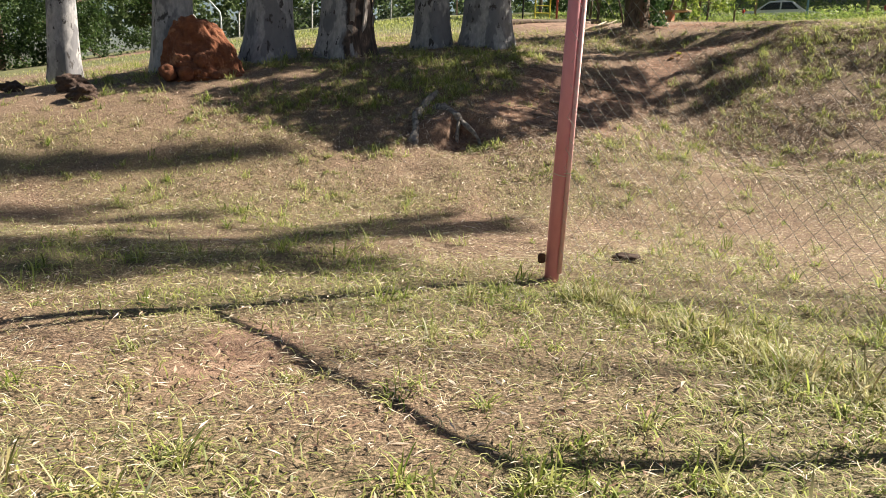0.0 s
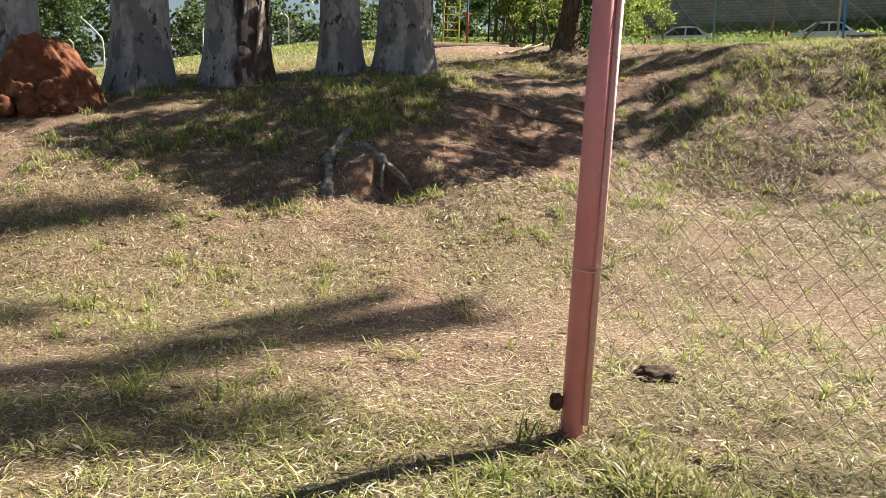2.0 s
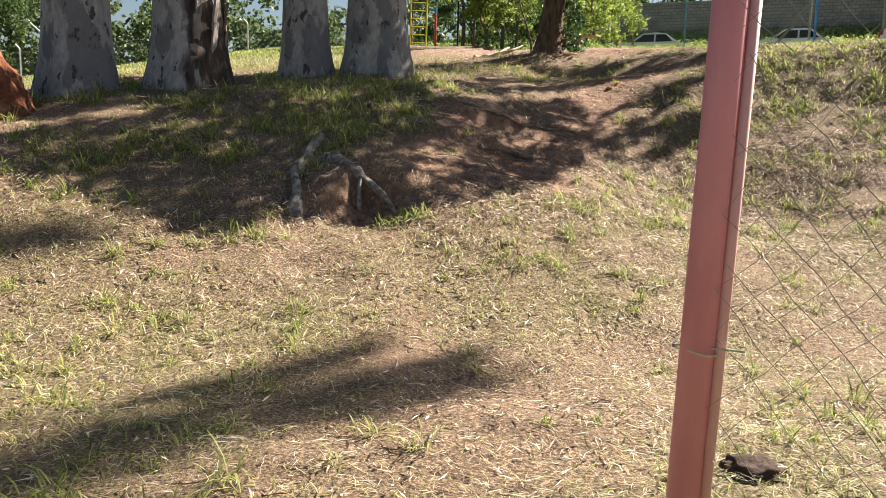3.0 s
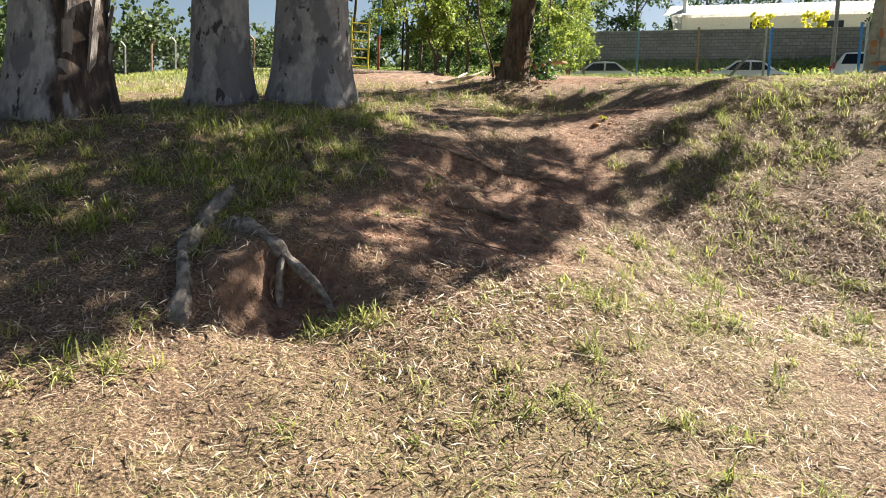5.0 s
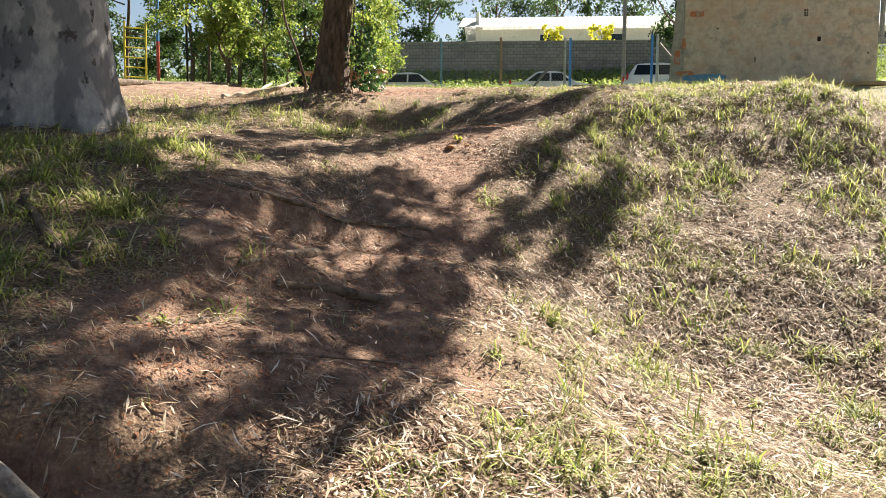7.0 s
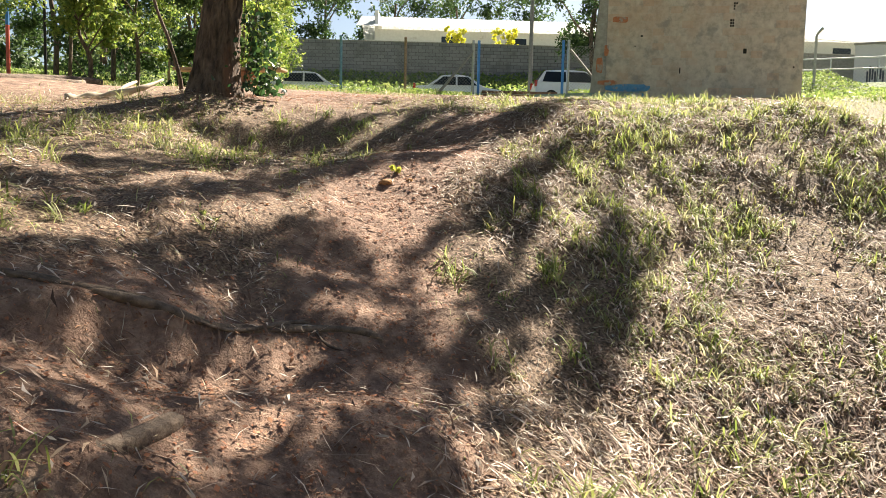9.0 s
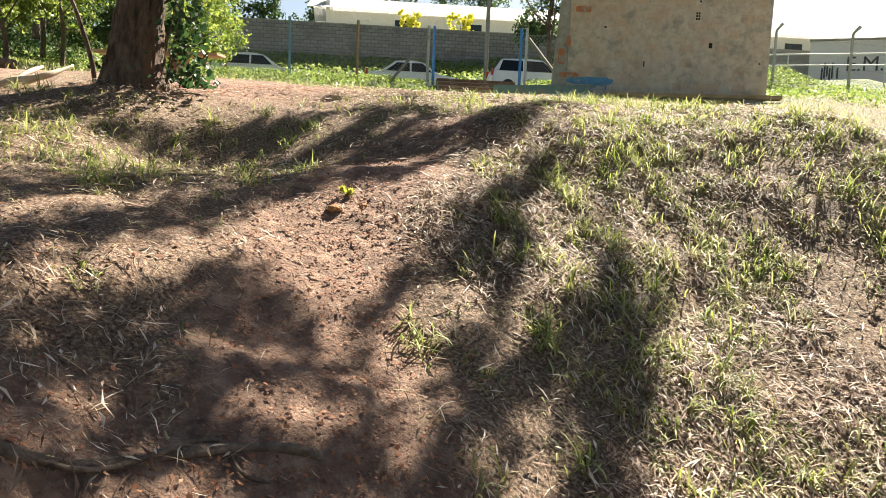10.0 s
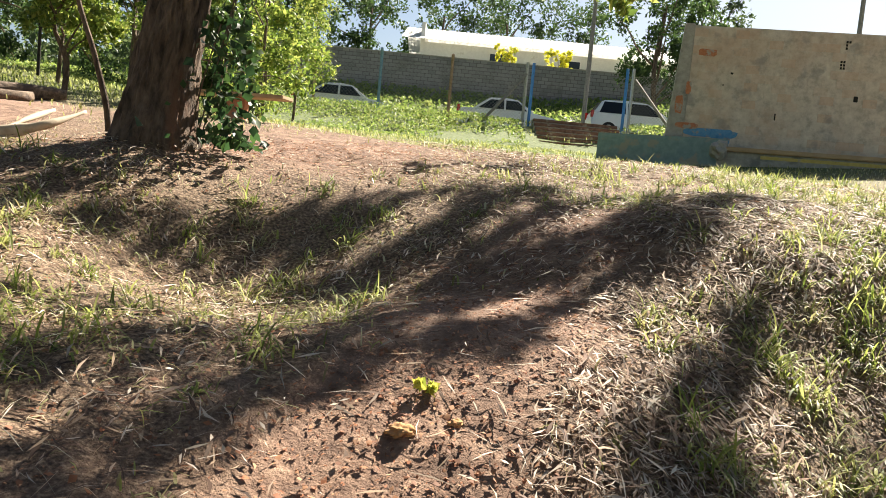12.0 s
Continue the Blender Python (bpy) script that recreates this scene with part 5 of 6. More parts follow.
    part("coping", boxm(-0.05, 14.05, -0.06, 3.05, 2.752, 2.84, 0.01), MAT_CONCRETE, an)
    part("side_wall", boxm(-2.6, -0.01, 1.2, 3.2, -1.5, 2.35, 0.02), MAT_CONCRETE, an, "grey shaded side wall")
    cu = bpy.data.curves.new("lettering", "FONT")
    cu.body, cu.size, cu.extrude = "E.M. NEI", 0.95, 0.01
    tmp = new("lettering_source", cu)
    me = bpy.data.meshes.new_from_object(tmp.evaluated_get(bpy.context.evaluated_depsgraph_get()))
    bpy.data.objects.remove(tmp)
    me.materials.append(MAT_GREYTEXT)
    tx = new("lettering", me)
    tx.parent = an
    tx.matrix_local = pose(1.55, -0.012, 1.35, 90, 0, 0)
    tx["label"] = "dark grey painted capital letters"
    for k in range(7):
        part("mural_stroke", boxm(0.55 + 0.11 * k, 0.63 + 0.11 * k, -0.008, 0.0, 0.9 + 0.1 * (k % 3), 1.5 + 0.12 * ((k * 2) % 3)), MAT_GREYTEXT, an, "dark mural smudge")
    # ramp with rails
    rp = tagged(new("ramp"), "grey concrete ramp with pale pipe rails", "ramp", kind="structure")
    rp.matrix_world = pose(33.6, 30.9, 5.9, 0, 0, math.degrees(math.atan2(-3.9, 1.7)))
    bm = bmesh.new()
    vs = [bm.verts.new(p) for p in ((0, 0, -1.2), (3.9, 0, -1.2), (3.9, 0, 0.0), (0, 0, 0.75), (0, 1.6, -1.2), (3.9, 1.6, -1.2), (3.9, 1.6, 0.0), (0, 1.6, 0.75))]
    for f in ((0, 1, 2, 3), (5, 4, 7, 6), (4, 0, 3, 7), (1, 5, 6, 2), (3, 2, 6, 7), (4, 5, 1, 0)):
        bm.faces.new([vs[k] for k in f])
    part("slope", bm, MAT_CONCRETE, rp)
    for h in (1.0, 1.45):
        part("rail", tube(bmesh.new(), [(-0.6, 0.1, h), (9.0, 0.1, h - 0.1)], [0.03] * 2, 8), MAT_STEEL, rp)
    for k in range(6):
        part("rail_post", tube(bmesh.new(), [(-0.4 + k * 1.8, 0.1, -0.9), (-0.4 + k * 1.8, 0.1, 1.45)], [0.025] * 2, 8), MAT_STEEL, rp)
    # poles
    for x, y, z, h, r, lab, mat in ((27.55, 41.1, 5.3, 8.5, 0.11, "tall grey concrete power pole in the street", MAT_DARKPOLE), (46.5, 40.2, 7.5, 9.5, 0.16, "tall grey concrete power pole", MAT_DARKPOLE)):
        p = thing("power_pole", lab, "pole", (x, y, z))
        part("shaft", tube(bmesh.new(), [(0, 0, -0.5), (0, 0, h)], [r, r * 0.75], 10), mat, p)
        part("cross_arm", boxm(-0.9, 0.9, -0.05, 0.05, h - 0.6, h - 0.48, 0.01), MAT_PLANK, p)
    bm = tube(bmesh.new(), smooth_pts([(0, 0, 7.6), (-6, 8, 6.9), (-14, 17, 7.2)], 6), [0.015] * 13, 5)
    solo("power_cable", bm, MAT_DARK, "sagging black overhead power cable", "cable", (27.55, 41.1, 5.3))
    lp = thing("street_lamp", "curved grey steel street lamp", "lamp", (-19.0, 66.4, gz(-19, 66.4)))
    part("pole", tube(bmesh.new(), smooth_pts([(0, 0, -0.5), (0, 0, 2.6), (-0.4, 0.1, 3.4), (-1.7, 0.4, 4.6)], 5), [0.07] * 16, 8), MAT_STEEL, lp)
    part("lamp_head", boxm(-2.15, -1.6, 0.28, 0.5, 4.55, 4.7, 0.04), MAT_STEEL, lp)


ball_wall()
low_walls()
fences()
steps()
bench()
ladder_bars()
street()


# ---- background trees and shrubs ----
def broad_tree(name, x, y, h, spread, n, size, tints, seed, label, trunk=0.14, low=0.35, group="", bark=MAT_BROWN_BARK, z=None, slim=0.5, lumps=11):
    rnd = random.Random(seed)
    z0 = gz(x, y) if z is None else z
    t = thing(name, label, "tree" if name != "shrub" else "shrub", (x, y, z0), group)
    bm = tube(bmesh.new(), smooth_pts([(0, 0, -0.3), (0.05, 0, h * 0.2), (rnd.uniform(-0.2, 0.2), rnd.uniform(-0.2, 0.2), h * 0.45), (rnd.uniform(-0.3, 0.3), 0, h * 0.75)], 4), [trunk * (1 - 0.05 * i) for i in range(13)], 10, 0.15, seed)
    part("trunk", bm, bark, t, smooth=True)
    cl, rr = [], []
    for i in range(lumps):
        a = i * 2.4 + rnd.random()
        f = (i + 0.5) / lumps
        s = spread * math.sqrt(max(0.05, 1 - (f * 1.1 - 0.35) ** 2)) * rnd.uniform(0.35, 0.85)
        cl.append((s * math.cos(a), s * math.sin(a), h * (low + (1 - low) * f) - 0.2))
        rr.append(spread * rnd.uniform(0.28, 0.48))
    for i, c in enumerate(cl[::2]):
        bm = bmesh.new()
        limb(bm, (0, 0, h * (0.2 + 0.08 * i)), c, trunk * 0.4, trunk * 0.1, seed + i)
        part("limb", bm, bark, t)
    leaf_cloud("crown", t, clump_points(cl, rr, n, seed, 0.8, 0.2), size, tints, seed=seed, slim=slim, droop=0.2)
    return t


# dark trees beyond the playground, with sky between their leaves
for i, (x, y, h, s) in enumerate(((6.3, 41, 7.5, 2.4), (8.6, 43, 8.2, 2.8), (11.2, 42, 8.0, 2.6), (4.6, 47, 7.5, 2.6))):
    broad_tree("tree", x, y, h, s, 8000, 0.16, DEEP_GREEN, 100 + i, "dark-leaved tree beyond the playground", 0.10, 0.02, "trees beyond the playground", lumps=12)
# bright green small trees before the fence
for i, (x, y, h, s, low, tn) in enumerate(((7.6, 28.2, 3.6, 1.2, 0.15, FRESH_GREEN), (8.6, 30.0, 4.4, 1.5, 0.2, FRESH_GREEN), (9.9, 33.4, 4.8, 1.5, 0.28, FRESH_GREEN), (6.6, 26.2, 2.2, 0.8, 0.06, DEEP_GREEN), (6.0, 29.5, 3.6, 1.3, 0.25, FRESH_GREEN), (5.0, 31.5, 4.4, 1.4, 0.4, FRESH_GREEN), (4.6, 27.5, 2.4, 0.8, 0.5, FRESH_GREEN), (8.9, 34.6, 6.2, 1.7, 0.2, FRESH_GREEN), (12.0, 36.6, 4.6, 1.3, 0.42, FRESH_GREEN))):
    broad_tree("shrub", x, y, h, s, 5200, 0.10, tn, 140 + i, "bright yellow-green leafy shrub on the upper field", 0.05, low, "shrubs on the upper field")
# yellow flowering trees, and trees beside the building
for i, (x, y) in enumerate(((30.2, 51.2), (32.9, 49.6))):
    broad_tree("tree", x, y, 3.1, 1.0, 1600, 0.17, YELLOW, 170 + i, "small tree full of yellow flowers", 0.06, 0.6, z=8.0)
broad_tree("tree", 30.6, 39.9, 8.2, 2.8, 5200, 0.20, DEEP_GREEN, 180, "leafy street tree beside the power pole", 0.16, 0.36, z=5.3)
broad_tree("tree", 33.4, 40.6, 7.4, 2.2, 3200, 0.20, DEEP_GREEN, 181, "leafy street tree behind the tall wall", 0.14, 0.40, z=5.4)
broad_tree("tree", 38.6, 43.5, 9.0, 2.6, 2600, 0.22, GUM_GREEN, 182, "thin pale-leaved tree above the wall", 0.12, 0.45, z=6.5)
for i, (x, y, h, s) in enumerate(((22, 66, 9.5, 3.6), (27, 71, 10, 3.8), (33, 74, 10.5, 4.0), (38, 71, 10, 3.8), (44, 70, 10.5, 4), (17, 64, 9, 3.4), (50, 68, 10, 4), (12, 60, 8.5, 3.2))):
    broad_tree("tree", x, y, h + 1, s * 1.25, 7000, 0.30, DEEP_GREEN, 190 + i, "dark leafy tree behind the school building", 0.2, 0.05, "trees behind the school", z=8.2)
# hedge-like trees on the far left, and the woods along the skyline
for i, (x, y, h, s) in enumerate(((-20.5, 37, 6.0, 3.0), (-17.0, 36.5, 4.8, 2.4), (-15.0, 41.5, 5.0, 2.4), (-24, 41, 7, 3.2), (-28.5, 38, 7, 3.4), (-19.5, 31, 4.2, 2.0))):
    broad_tree("tree", x, y, h, s, 9500, 0.16, DEEP_GREEN, 210 + i, "dense dark green tree at the field's edge", 0.16, 0.02, "trees at the field's edge", lumps=13)


def far_woods():
    r = np.random.default_rng(31)
    P, T = [], []
    for k in range(110):
        f = k / 109
        ang = radians(64 + 92 * f)
        d = 78 + 14 * r.random()
        cx, cy = d * math.cos(ang), d * math.sin(ang)
        h = 6.5 + 3.5 * r.random() + (2.5 if f > 0.45 else 0)
        c = np.array([[cx + r.normal(0, 2.0), cy + r.normal(0, 2.0), 5.0 - 4.0 * max(0, f - 0.6) + h * (0.02 + 0.93 * r.random())] for _ in range(9)])
        P.append(clump_points(c, [2.7] * 9, 900, 300 + k, 0.75, 0.1))
    P = np.concatenate(P)
    # distance haze is put into the leaf tints, lighter than the leaves' own green
    ob = leaf_cloud("far_woods", None, P, 0.48, [(0.08, 0.12, 0.045), (0.10, 0.14, 0.055), (0.13, 0.17, 0.07)], seed=33, slim=0.7)
    tagged(ob, "belt of green woods along the skyline, tints lightened for haze", "woods", kind="stuff")


far_woods()


# ---- grass, straw and fallen leaves ----
def blades(name, X, Y, L, W, lean, tints, label, category, curve=0.4, mat=MAT_GRASS, seed=0, lift=0.0):
    """Bent, tapering blades of three faces each, rooted on the ground."""
    r = np.random.default_rng(seed)
    n = len(X)
    Z = ground_z(X, Y) + lift
    a = r.uniform(0, 2 * np.pi, n)
    d = np.stack([np.cos(a), np.sin(a)], 1)
    s = np.stack([-np.sin(a), np.cos(a), np.zeros(n)], 1) * (W * 0.5)[:, None]
    up, out = L * np.cos(lean), L * np.sin(lean)
    base = np.stack([X, Y, Z], 1)
    mid = base + np.concatenate([d * (out * 0.40)[:, None], (up * 0.58)[:, None]], 1)
    tip = base + np.concatenate([d * (out * (1 + curve * 0.3))[:, None], (up * (1 - curve * 0.35))[:, None]], 1)
    V = np.stack([base - s, base + s, mid - s * 0.85, mid + s * 0.85, tip], 1).reshape(-1, 3)
    q = np.arange(n)[:, None] * 5
    F = np.concatenate([q + [0, 1, 3], q + [0, 3, 2], q + [2, 3, 4]], 1).reshape(-1, 3)
    ob = cloud_mesh(name, V, F, np.repeat(tints, 5, 0), mat)
    return tagged(ob, label, category, kind="stuff")


def arching(name, X, Y, L, W, lean, tints, label, category, seed=0):
    """Long blades that rise and then arch over, five faces each."""
    r = np.random.default_rng(seed)
    n = len(X)
    base = np.stack([X, Y, ground_z(X, Y) - 0.005], 1)
    a = r.uniform(0, 2 * np.pi, n)
    d = np.stack([np.cos(a), np.sin(a), np.zeros(n)], 1)
    s = np.stack([-np.sin(a), np.cos(a), np.zeros(n)], 1) * (W * 0.5)[:, None]
    def along(f):
        bend = lean * (0.35 + 0.9 * f)
        return base + d * (L * f * np.sin(bend))[:, None] + np.array([0, 0, 1]) * (L * f * np.cos(bend))[:, None]
    p1, p2, p3 = along(0.4), along(0.75), along(1.0)
    V = np.stack([base - s * 0.7, base + s * 0.7, p1 - s, p1 + s, p2 - s * 0.8, p2 + s * 0.8, p3], 1).reshape(-1, 3)
    q = np.arange(n)[:, None] * 7
    F = np.concatenate([q + [0, 1, 3], q + [0, 3, 2], q + [2, 3, 5], q + [2, 5, 4], q + [4, 5, 6]], 1).reshape(-1, 3)
    return tagged(cloud_mesh(name, V, F, np.repeat(tints, 7, 0), MAT_GRASS), label, category, kind="stuff")


def straws(name, X, Y, L, W, tints, label, category, mat, seed=0, tilt=0.25, lift=0.012, fold=0.25):
    """Flat strips lying about: straw, cut grass, long gum leaves."""
    r = np.random.default_rng(seed)
    n = len(X)
    a = r.uniform(0, 2 * np.pi, n)
    e = r.normal(0, tilt, n)
    d = np.stack([np.cos(a), np.sin(a)], 1)
    steep = (ground_z(X + 0.02 * d[:, 0], Y + 0.02 * d[:, 1]) - ground_z(X - 0.02 * d[:, 0], Y - 0.02 * d[:, 1])) / 0.04
    h = (L * 0.5 / np.sqrt(1 + steep ** 2))[:, None]
    A, B = np.stack([X, Y], 1) - d * h, np.stack([X, Y], 1) + d * h
    za, zb, zm = ground_z(A[:, 0], A[:, 1]), ground_z(B[:, 0], B[:, 1]), ground_z(X, Y)
    lf = lift * r.uniform(0.3, 2.2, n)
    za, zb = za + lf - L * 0.5 * np.sin(e) * (e < 0), zb + lf + L * 0.5 * np.sin(e) * (e > 0)
    zm = np.maximum(zm + lf, (za + zb) / 2) + fold * L * 0.25 * r.uniform(-0.2, 1, n)
    side = np.stack([-np.sin(a), np.cos(a), r.normal(0, 0.3, n)], 1)
    side /= np.linalg.norm(side, axis=1)[:, None]
    bow = r.normal(0, 0.07, n) * L
    w = side * (W * 0.5)[:, None]
    M = np.stack([X - np.sin(a) * bow, Y + np.cos(a) * bow, zm], 1)
    V = np.stack([np.concatenate([A, za[:, None]], 1), M - w, M + w, np.concatenate([B, zb[:, None]], 1)], 1).reshape(-1, 3)
    q = np.arange(n)[:, None] * 4
    F = np.concatenate([q + [0, 1, 2], q + [2, 1, 3]], 1).reshape(-1, 3)
    ob = cloud_mesh(name, V, F, np.repeat(tints, 4, 0), mat)
    return tagged(ob, label, category, kind="stuff")


def pick(cols, n, r, vary=0.25):
    c = np.asarray(cols)[r.integers(0, len(cols), n)]
    return np.minimum(c * r.uniform(1 - vary, 1 + vary, (n, 1)), 0.86)


def scatter(n, r, x0, x1, y0, y1, keep):
    X, Y = r.uniform(x0, x1, n), r.uniform(y0, y1, n)
    k = r.random(n) < keep(X, Y)
    return X[k], Y[k]


def walked(X, Y):
    """Nearness to the strip of ground that is walked over: 1 close by, less farther off."""
    lx = np.interp(Y, (0, 4, 7, 10.5, 14, 17), (0.2, 0.0, 0.6, 2.2, 4.2, 6.0))
    return np.exp(-((X - lx) / np.where(Y > 8.5, 7.5, 4.5)) ** 2)


def left_side(x, y):
    """The shaded side of the footpath, where the litter is thin."""
    return x < np.interp(y, (10.5, 11.6, 13.1, 14.3, 15.6, 16.6, 17.9), (0.6, 1.2, 1.9, 2.8, 3.7, 4.9, 7.0))


STRAW = [(0.58, 0.48, 0.31), (0.70, 0.60, 0.43), (0.42, 0.30, 0.19), (0.16, 0.10, 0.06), (0.76, 0.68, 0.53), (0.46, 0.42, 0.20), (0.36, 0.36, 0.12)]
GREENS = [(0.20, 0.26, 0.05), (0.31, 0.36, 0.08), (0.12, 0.17, 0.03), (0.44, 0.46, 0.14)]
LITTER = [(0.60, 0.49, 0.38), (0.36, 0.26, 0.19), (0.60, 0.51, 0.42), (0.10, 0.058, 0.04), (0.46, 0.33, 0.22), (0.22, 0.135, 0.09), (0.16, 0.09, 0.06)]


LUSH = [(0.20, 0.28, 0.06), (0.27, 0.35, 0.08), (0.15, 0.22, 0.05), (0.34, 0.38, 0.12)]


def ground_cover():
    r = np.random.default_rng(17)
    # straw on the lower field and slope
    X, Y = scatter(1350000, r, -9, 14, 1.0, 21, lambda x, y: (0.22 + 0.55 * walked(x, y)) * (1 - 0.93 * np.clip(1.25 * bare_mask(x, y), 0, 1)) * np.clip(0.62 + 0.55 * wave_noise(x, y, 2.2, 41), 0.08, 1) * np.where(y > 11, np.where(left_side(x, y), 0.34, 0.16), 0.85) * (1 - 0.8 * trodden(x, y)))
    n = len(X)
    straws("straw", X, Y, 0.03 + 0.12 * r.random(n) ** 1.8, 0.0012 + 0.0036 * r.random(n) ** 1.8, pick(STRAW, n, r, 0.45), "dry cut grass and straw lying on the ground", "straw", MAT_LITTER, 18, 0.17, 0.02, 0.2)
    # low turf, its blades lying over one another
    X, Y = scatter(700000, r, -9, 14, 1.0, 21, lambda x, y: (0.12 + 0.6 * walked(x, y)) * np.clip(green_mask(x, y) * 1.5 - 0.08, 0, 1) * np.where(y > 11.3, np.where(left_side(x, y), 0.3, 0.14), 1))
    n = len(X)
    g = np.clip(green_mask(X, Y) * 1.2, 0, 1)[:, None]
    tint = pick(GREENS, n, r, 0.35) * (0.45 + 0.45 * g) + pick(STRAW, n, r) * (0.55 - 0.45 * g)
    arching("turf", X, Y, r.uniform(0.035, 0.115, n), r.uniform(0.003, 0.0085, n), r.uniform(0.6, 1.55, n), tint, "low patchy turf, half green and half dry", "grass", seed=19)
    # tufts of longer grass
    def tuft_odds(x, y):
        patchy = np.clip(0.5 + 0.8 * wave_noise(x, y, 2.4, 9) + 0.4 * wave_noise(x, y, 6, 10), 0, 1)
        odds = np.where(y < 11, 0.30 * green_mask(x, y) + 0.04, 0.12 + 0.60 * green_mask(x, y)) * (0.15 + 1.5 * patchy ** 1.5)
        odds = odds * np.where(left_side(x, y) & (y > 11.9) & (x < 2.2), 1.8, 1.0) * np.where((y > 12.6) & (y < 15.2) & (x > -1) & (x < 1.4), 1.7, 1.0) * np.where(~left_side(x, y) & (y > 12) & (x > 3.4), 1.7, 1.0) * np.where(~left_side(x, y) & (y > 14.2) & (y < 16.6) & (x > 4.9) & (x < 8.5), 1.35, 1.0)
        return odds * (1 - trodden(x, y)) * (1 - 0.98 * np.clip(2.3 * bare_mask(x, y), 0, 1)) * (0.15 + 0.85 * walked(x, y))
    tx, ty = scatter(30000, r, -8, 13, 1.2, 20.5, tuft_odds)
    # a taller strip along the gate's mesh and round the posts
    f = r.uniform(0, 1, 150)
    tx = np.concatenate([tx, 0.93 + 1.35 * f + r.normal(0, 0.10, 150) * (0.6 + f)])
    ty = np.concatenate([ty, 5.78 - 2.3 * f + r.normal(0, 0.10, 150)])
    # two loose clumps of grass at the foot of the root scarp
    f = r.normal(0, 1, (4, 16))
    tx = np.concatenate([np.append(0.52 + 0.16 * f[0], -0.78 + 0.16 * f[1]), tx])
    ty = np.concatenate([np.append(10.98 + 0.08 * f[2], 10.62 + 0.12 * f[3]), ty])
    m = len(tx)
    size = np.concatenate([0.06 + 0.13 * r.random(m - 150) ** 1.6, r.uniform(0.08, 0.19, 150)])
    size = size * np.where(ty > 15.5, 0.85, np.where((ty > 11.8) & (tx < 2.5), 1.1, 1.0))
    per = 22
    i = np.repeat(np.arange(m), per)
    n = len(i)
    rad = r.normal(0, 0.034, n) * np.repeat(r.uniform(0.6, 1.5, m), per)
    ang = r.uniform(0, 6.283, n)
    X, Y = tx[i] + rad * np.cos(ang) * 1.5, ty[i] + rad * np.sin(ang) * 1.5
    dryness = np.repeat(np.where(np.arange(m) < m - 150, r.uniform(0, 1, m) ** 2 * 0.65, r.uniform(0.3, 0.9, m)), per)[:, None]
    tint = pick(GREENS, n, r) * (1 - dryness) + pick(STRAW, n, r) * dryness
    arching("grass_tufts", X, Y, size[i] * r.uniform(0.5, 1.3, n), r.uniform(0.0045, 0.011, n), r.uniform(0.35, 1.5, n), tint, "loose green tufts of broad-bladed grass", "grass", seed=20)
    # fallen gum leaves, thick on the bank
    X, Y = scatter(1750000, r, -6, 11.5, 9.0, 20.5, lambda x, y: np.clip(0.04 + 0.80 * sstep(9.5, 11.6, y), 0, 1) * (0.10 + 0.9 * walked(x, y) ** 3) * (1 - 0.82 * np.clip(1.4 * bare_mask(x, y), 0, 1)) * (1 - 0.86 * trodden(x, y)) * np.where(left_side(x, y), 0.34, 1) * np.clip(0.50 + 0.55 * wave_noise(x, y, 1.8, 55) + 0.45 * wave_noise(x, y, 6.0, 56), 0.06, 1) * (1 - 0.55 * sstep(17.5, 20, y)) * (1 - 0.7 * np.exp(-((x - 8.8) / 2.0) ** 2 - ((y - 16.8) / 1.8) ** 2)))
    n = len(X)
    straws("leaf_litter", X, Y, 0.03 + 0.11 * r.random(n) ** 2, 0.004 + 0.010 * r.random(n) ** 1.6, pick(LITTER, n, r, 0.5), "long curled dead gum leaves on the ground", "leaf litter", MAT_LITTER, 21, 0.11, 0.02, 0.18)
    X, Y = scatter(60000, r, -8, 9, 1.5, 10, lambda x, y: 0.12 + 0.3 * walked(x, y))
    n = len(X)
    straws("fallen_leaves", X, Y, 0.03 + 0.09 * r.random(n) ** 2, r.uniform(0.006, 0.016, n), pick(LITTER, n, r, 0.4), "scattered dead gum leaves on the lower field", "leaf litter", MAT_LITTER, 26, 0.14, 0.02, 0.35)
    # twigs
    X, Y = scatter(7000, r, -6, 9, 2.0, 20, lambda x, y: 0.2 + 0.6 * sstep(9, 12, y) + 0 * x)
    n = len(X)
    straws("twigs", X, Y, r.uniform(0.08, 0.24, n), r.uniform(0.003, 0.006, n), pick([(0.16, 0.10, 0.06), (0.26, 0.18, 0.12), (0.38, 0.30, 0.22)], n, r), "thin dead twigs scattered on the bank", "twigs", MAT_LITTER, 22, 0.12, 0.012, 0.1)
    # crumbs of earth on the path
    X, Y = scatter(260000, r, 0, 9, 10.5, 20, lambda x, y: np.clip(bare_mask(x, y), 0, 1) * 0.8)
    n = len(X)
    straws("soil_crumbs", X, Y, 0.005 + 0.028 * r.random(n) ** 2, 0.005 + 0.02 * r.random(n) ** 2, pick([(0.34, 0.14, 0.07), (0.42, 0.22, 0.12), (0.20, 0.09, 0.05)], n, r), "loose crumbs of red earth on the path", "soil", MAT_LITTER, 23, 0.3, 0.006, 0.7)
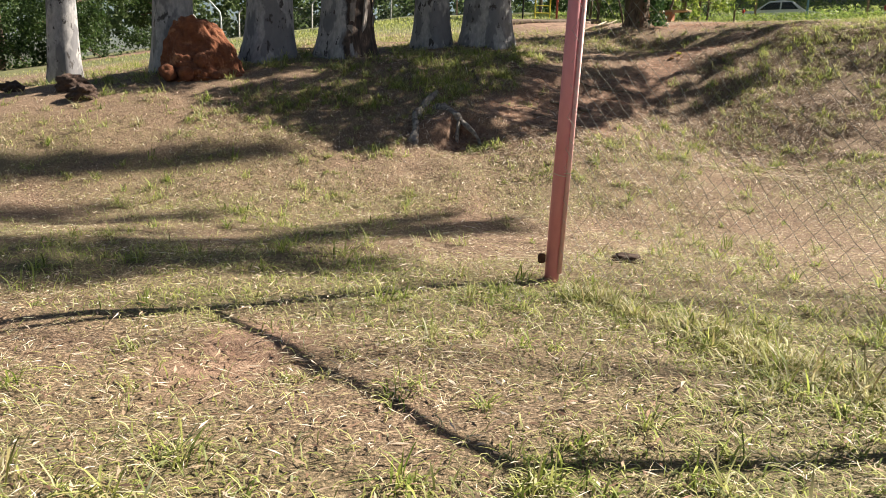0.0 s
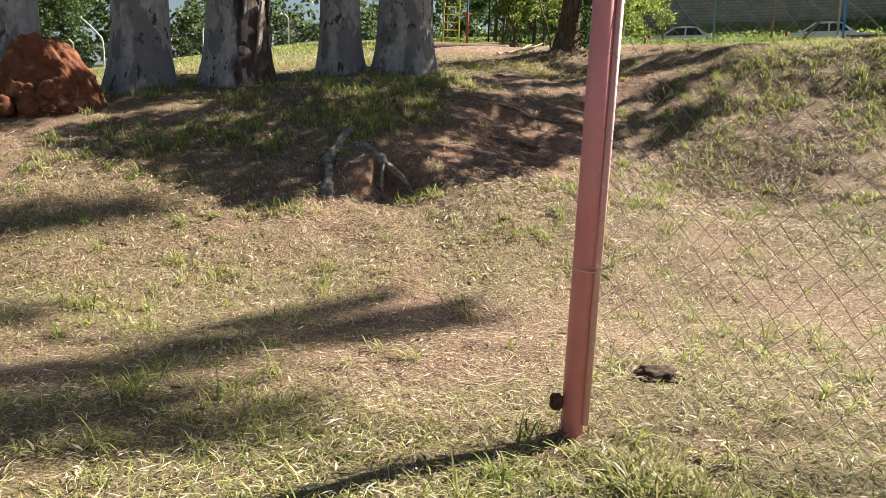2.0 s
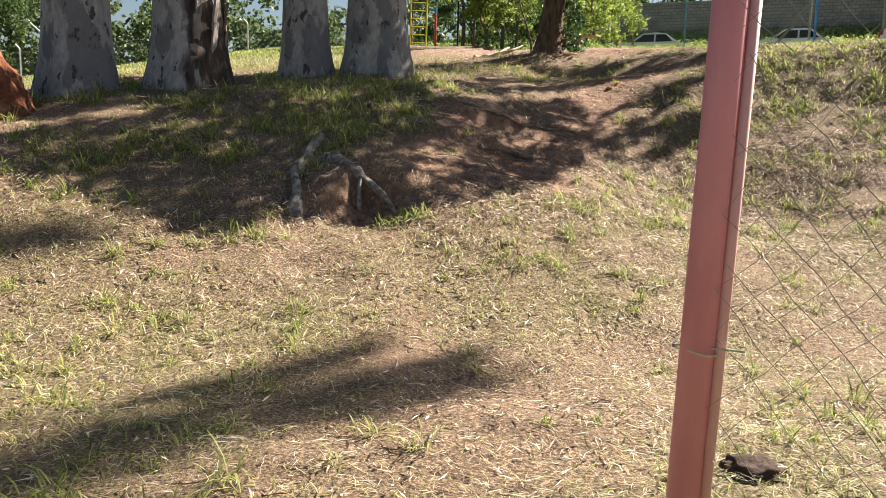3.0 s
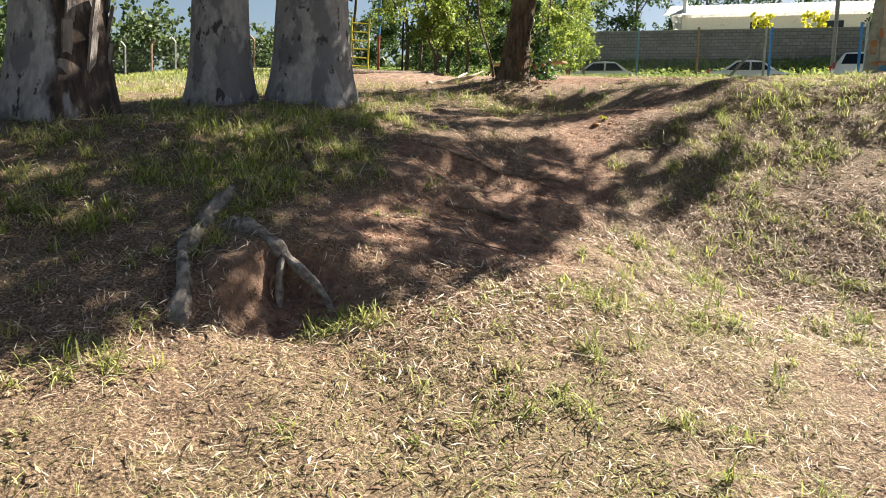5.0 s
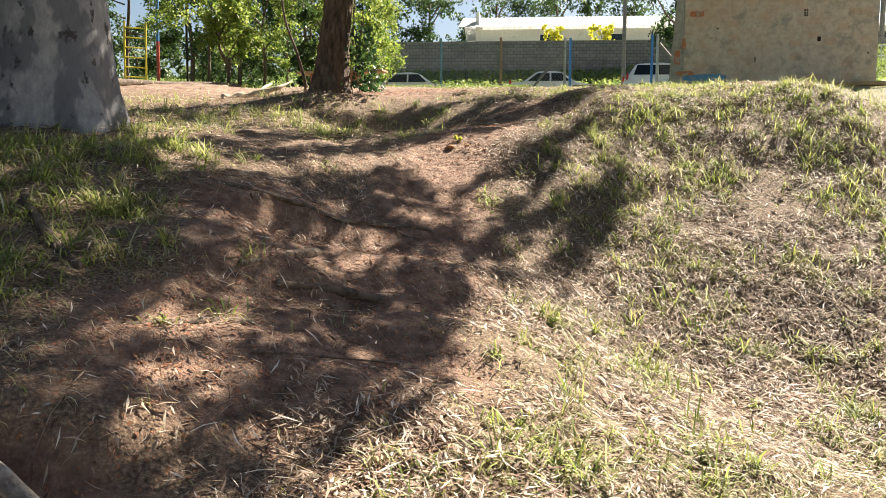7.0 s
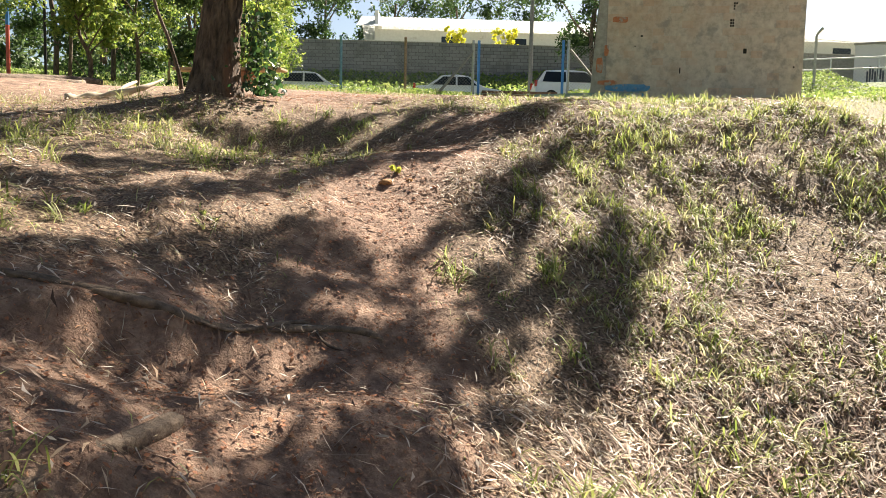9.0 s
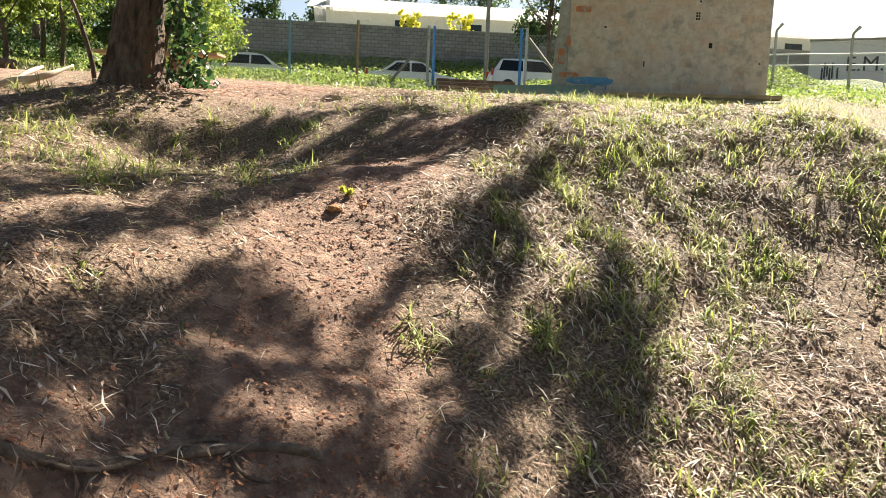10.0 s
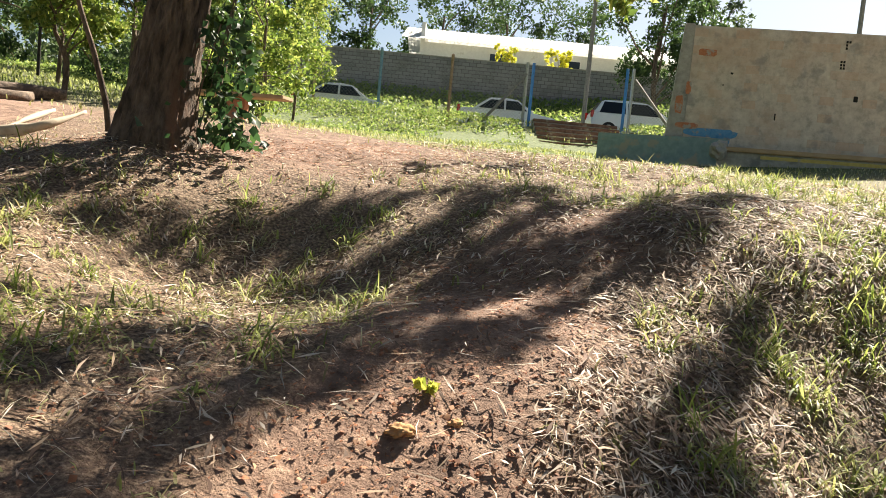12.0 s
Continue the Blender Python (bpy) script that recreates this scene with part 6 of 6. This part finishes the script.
    # upper field beyond the crest
    X, Y = scatter(150000, r, -14, 26, 14.5, 45, lambda x, y: (0.12 + 0.6 * np.clip(green_mask(x, y), 0, 1)) * ((y > 16.5) | (x > 7.2)) * np.clip(30 / (10 + np.clip(y - 16, 0, 40) ** 1.35), 0.08, 1) * (0.3 + 0.7 * (x > -6)) * (1 - 0.9 * np.clip(1.3 * bare_mask(x, y), 0, 1)))
    n = len(X)
    far = sstep(20, 40, Y)
    dry = (0.6 - 0.45 * sstep(22, 30, Y))[:, None]
    tint = pick(GREENS, n, r) * (1 - dry) + pick(STRAW, n, r) * dry
    blades("field_grass", X, Y, r.uniform(0.03, 0.10, n) * (1 + 1.0 * far), r.uniform(0.008, 0.016, n) * (1 + 1.5 * far), r.uniform(0.2, 1.1, n), tint, "green grass on the upper field", "grass", 0.7, seed=24)
    # leafy weeds below the fence and on the bank behind the street
    L, Q = FENCE_DIR, Vector((0.543, 0.84, 0))
    a, q = r.uniform(-20, 12, 60000), np.concatenate([r.uniform(37.5, 43.2, 40000), r.uniform(29, 38, 20000)])
    k = ~((a > -2.6) & (a < 1.3) & (q > 36.5)) & ((q > 37.5) | (a > 6.2))
    a, q = a[k], q[k]
    X, Y = 0.543 * q + 0.84 * a, 0.84 * q - 0.543 * a
    P = np.stack([X, Y, ground_z(X, Y) + r.uniform(0.0, 0.22, len(X)) * (0.5 + 0.5 * (wave_noise(X, Y, 1.2, 61) > -0.1))], 1)
    tagged(leaf_cloud("weeds", None, P, 0.10, LUSH, MAT_LEAF, 0.5, 0.0, 62), "rank leafy green weeds below the fence", "weeds", kind="stuff")
    a, q = r.uniform(-40, 40, 30000), r.uniform(50, 57.4, 30000)
    X, Y = 0.543 * q + 0.84 * a, 0.84 * q - 0.543 * a
    P = np.stack([X, Y, ground_z(X, Y) + r.uniform(0.0, 0.16, len(X))], 1)
    tagged(leaf_cloud("bank_grass", None, P, 0.28, LUSH, MAT_LEAF, 0.35, 0.0, 63), "green grass on the bank behind the street", "grass", kind="stuff")


ground_cover()
w = thing("weed_flower", "small yellow-green weed growing on the path", "weed", (4.24, 15.80, gz(4.24, 15.80)))
leaf_cloud("leaves", w, clump_points([(0, 0, 0.04), (0.06, -0.02, 0.03)], [0.03, 0.03], 26, 91, 0.35), 0.05, [(0.50, 0.48, 0.08), (0.35, 0.40, 0.07)], seed=92, slim=0.5)
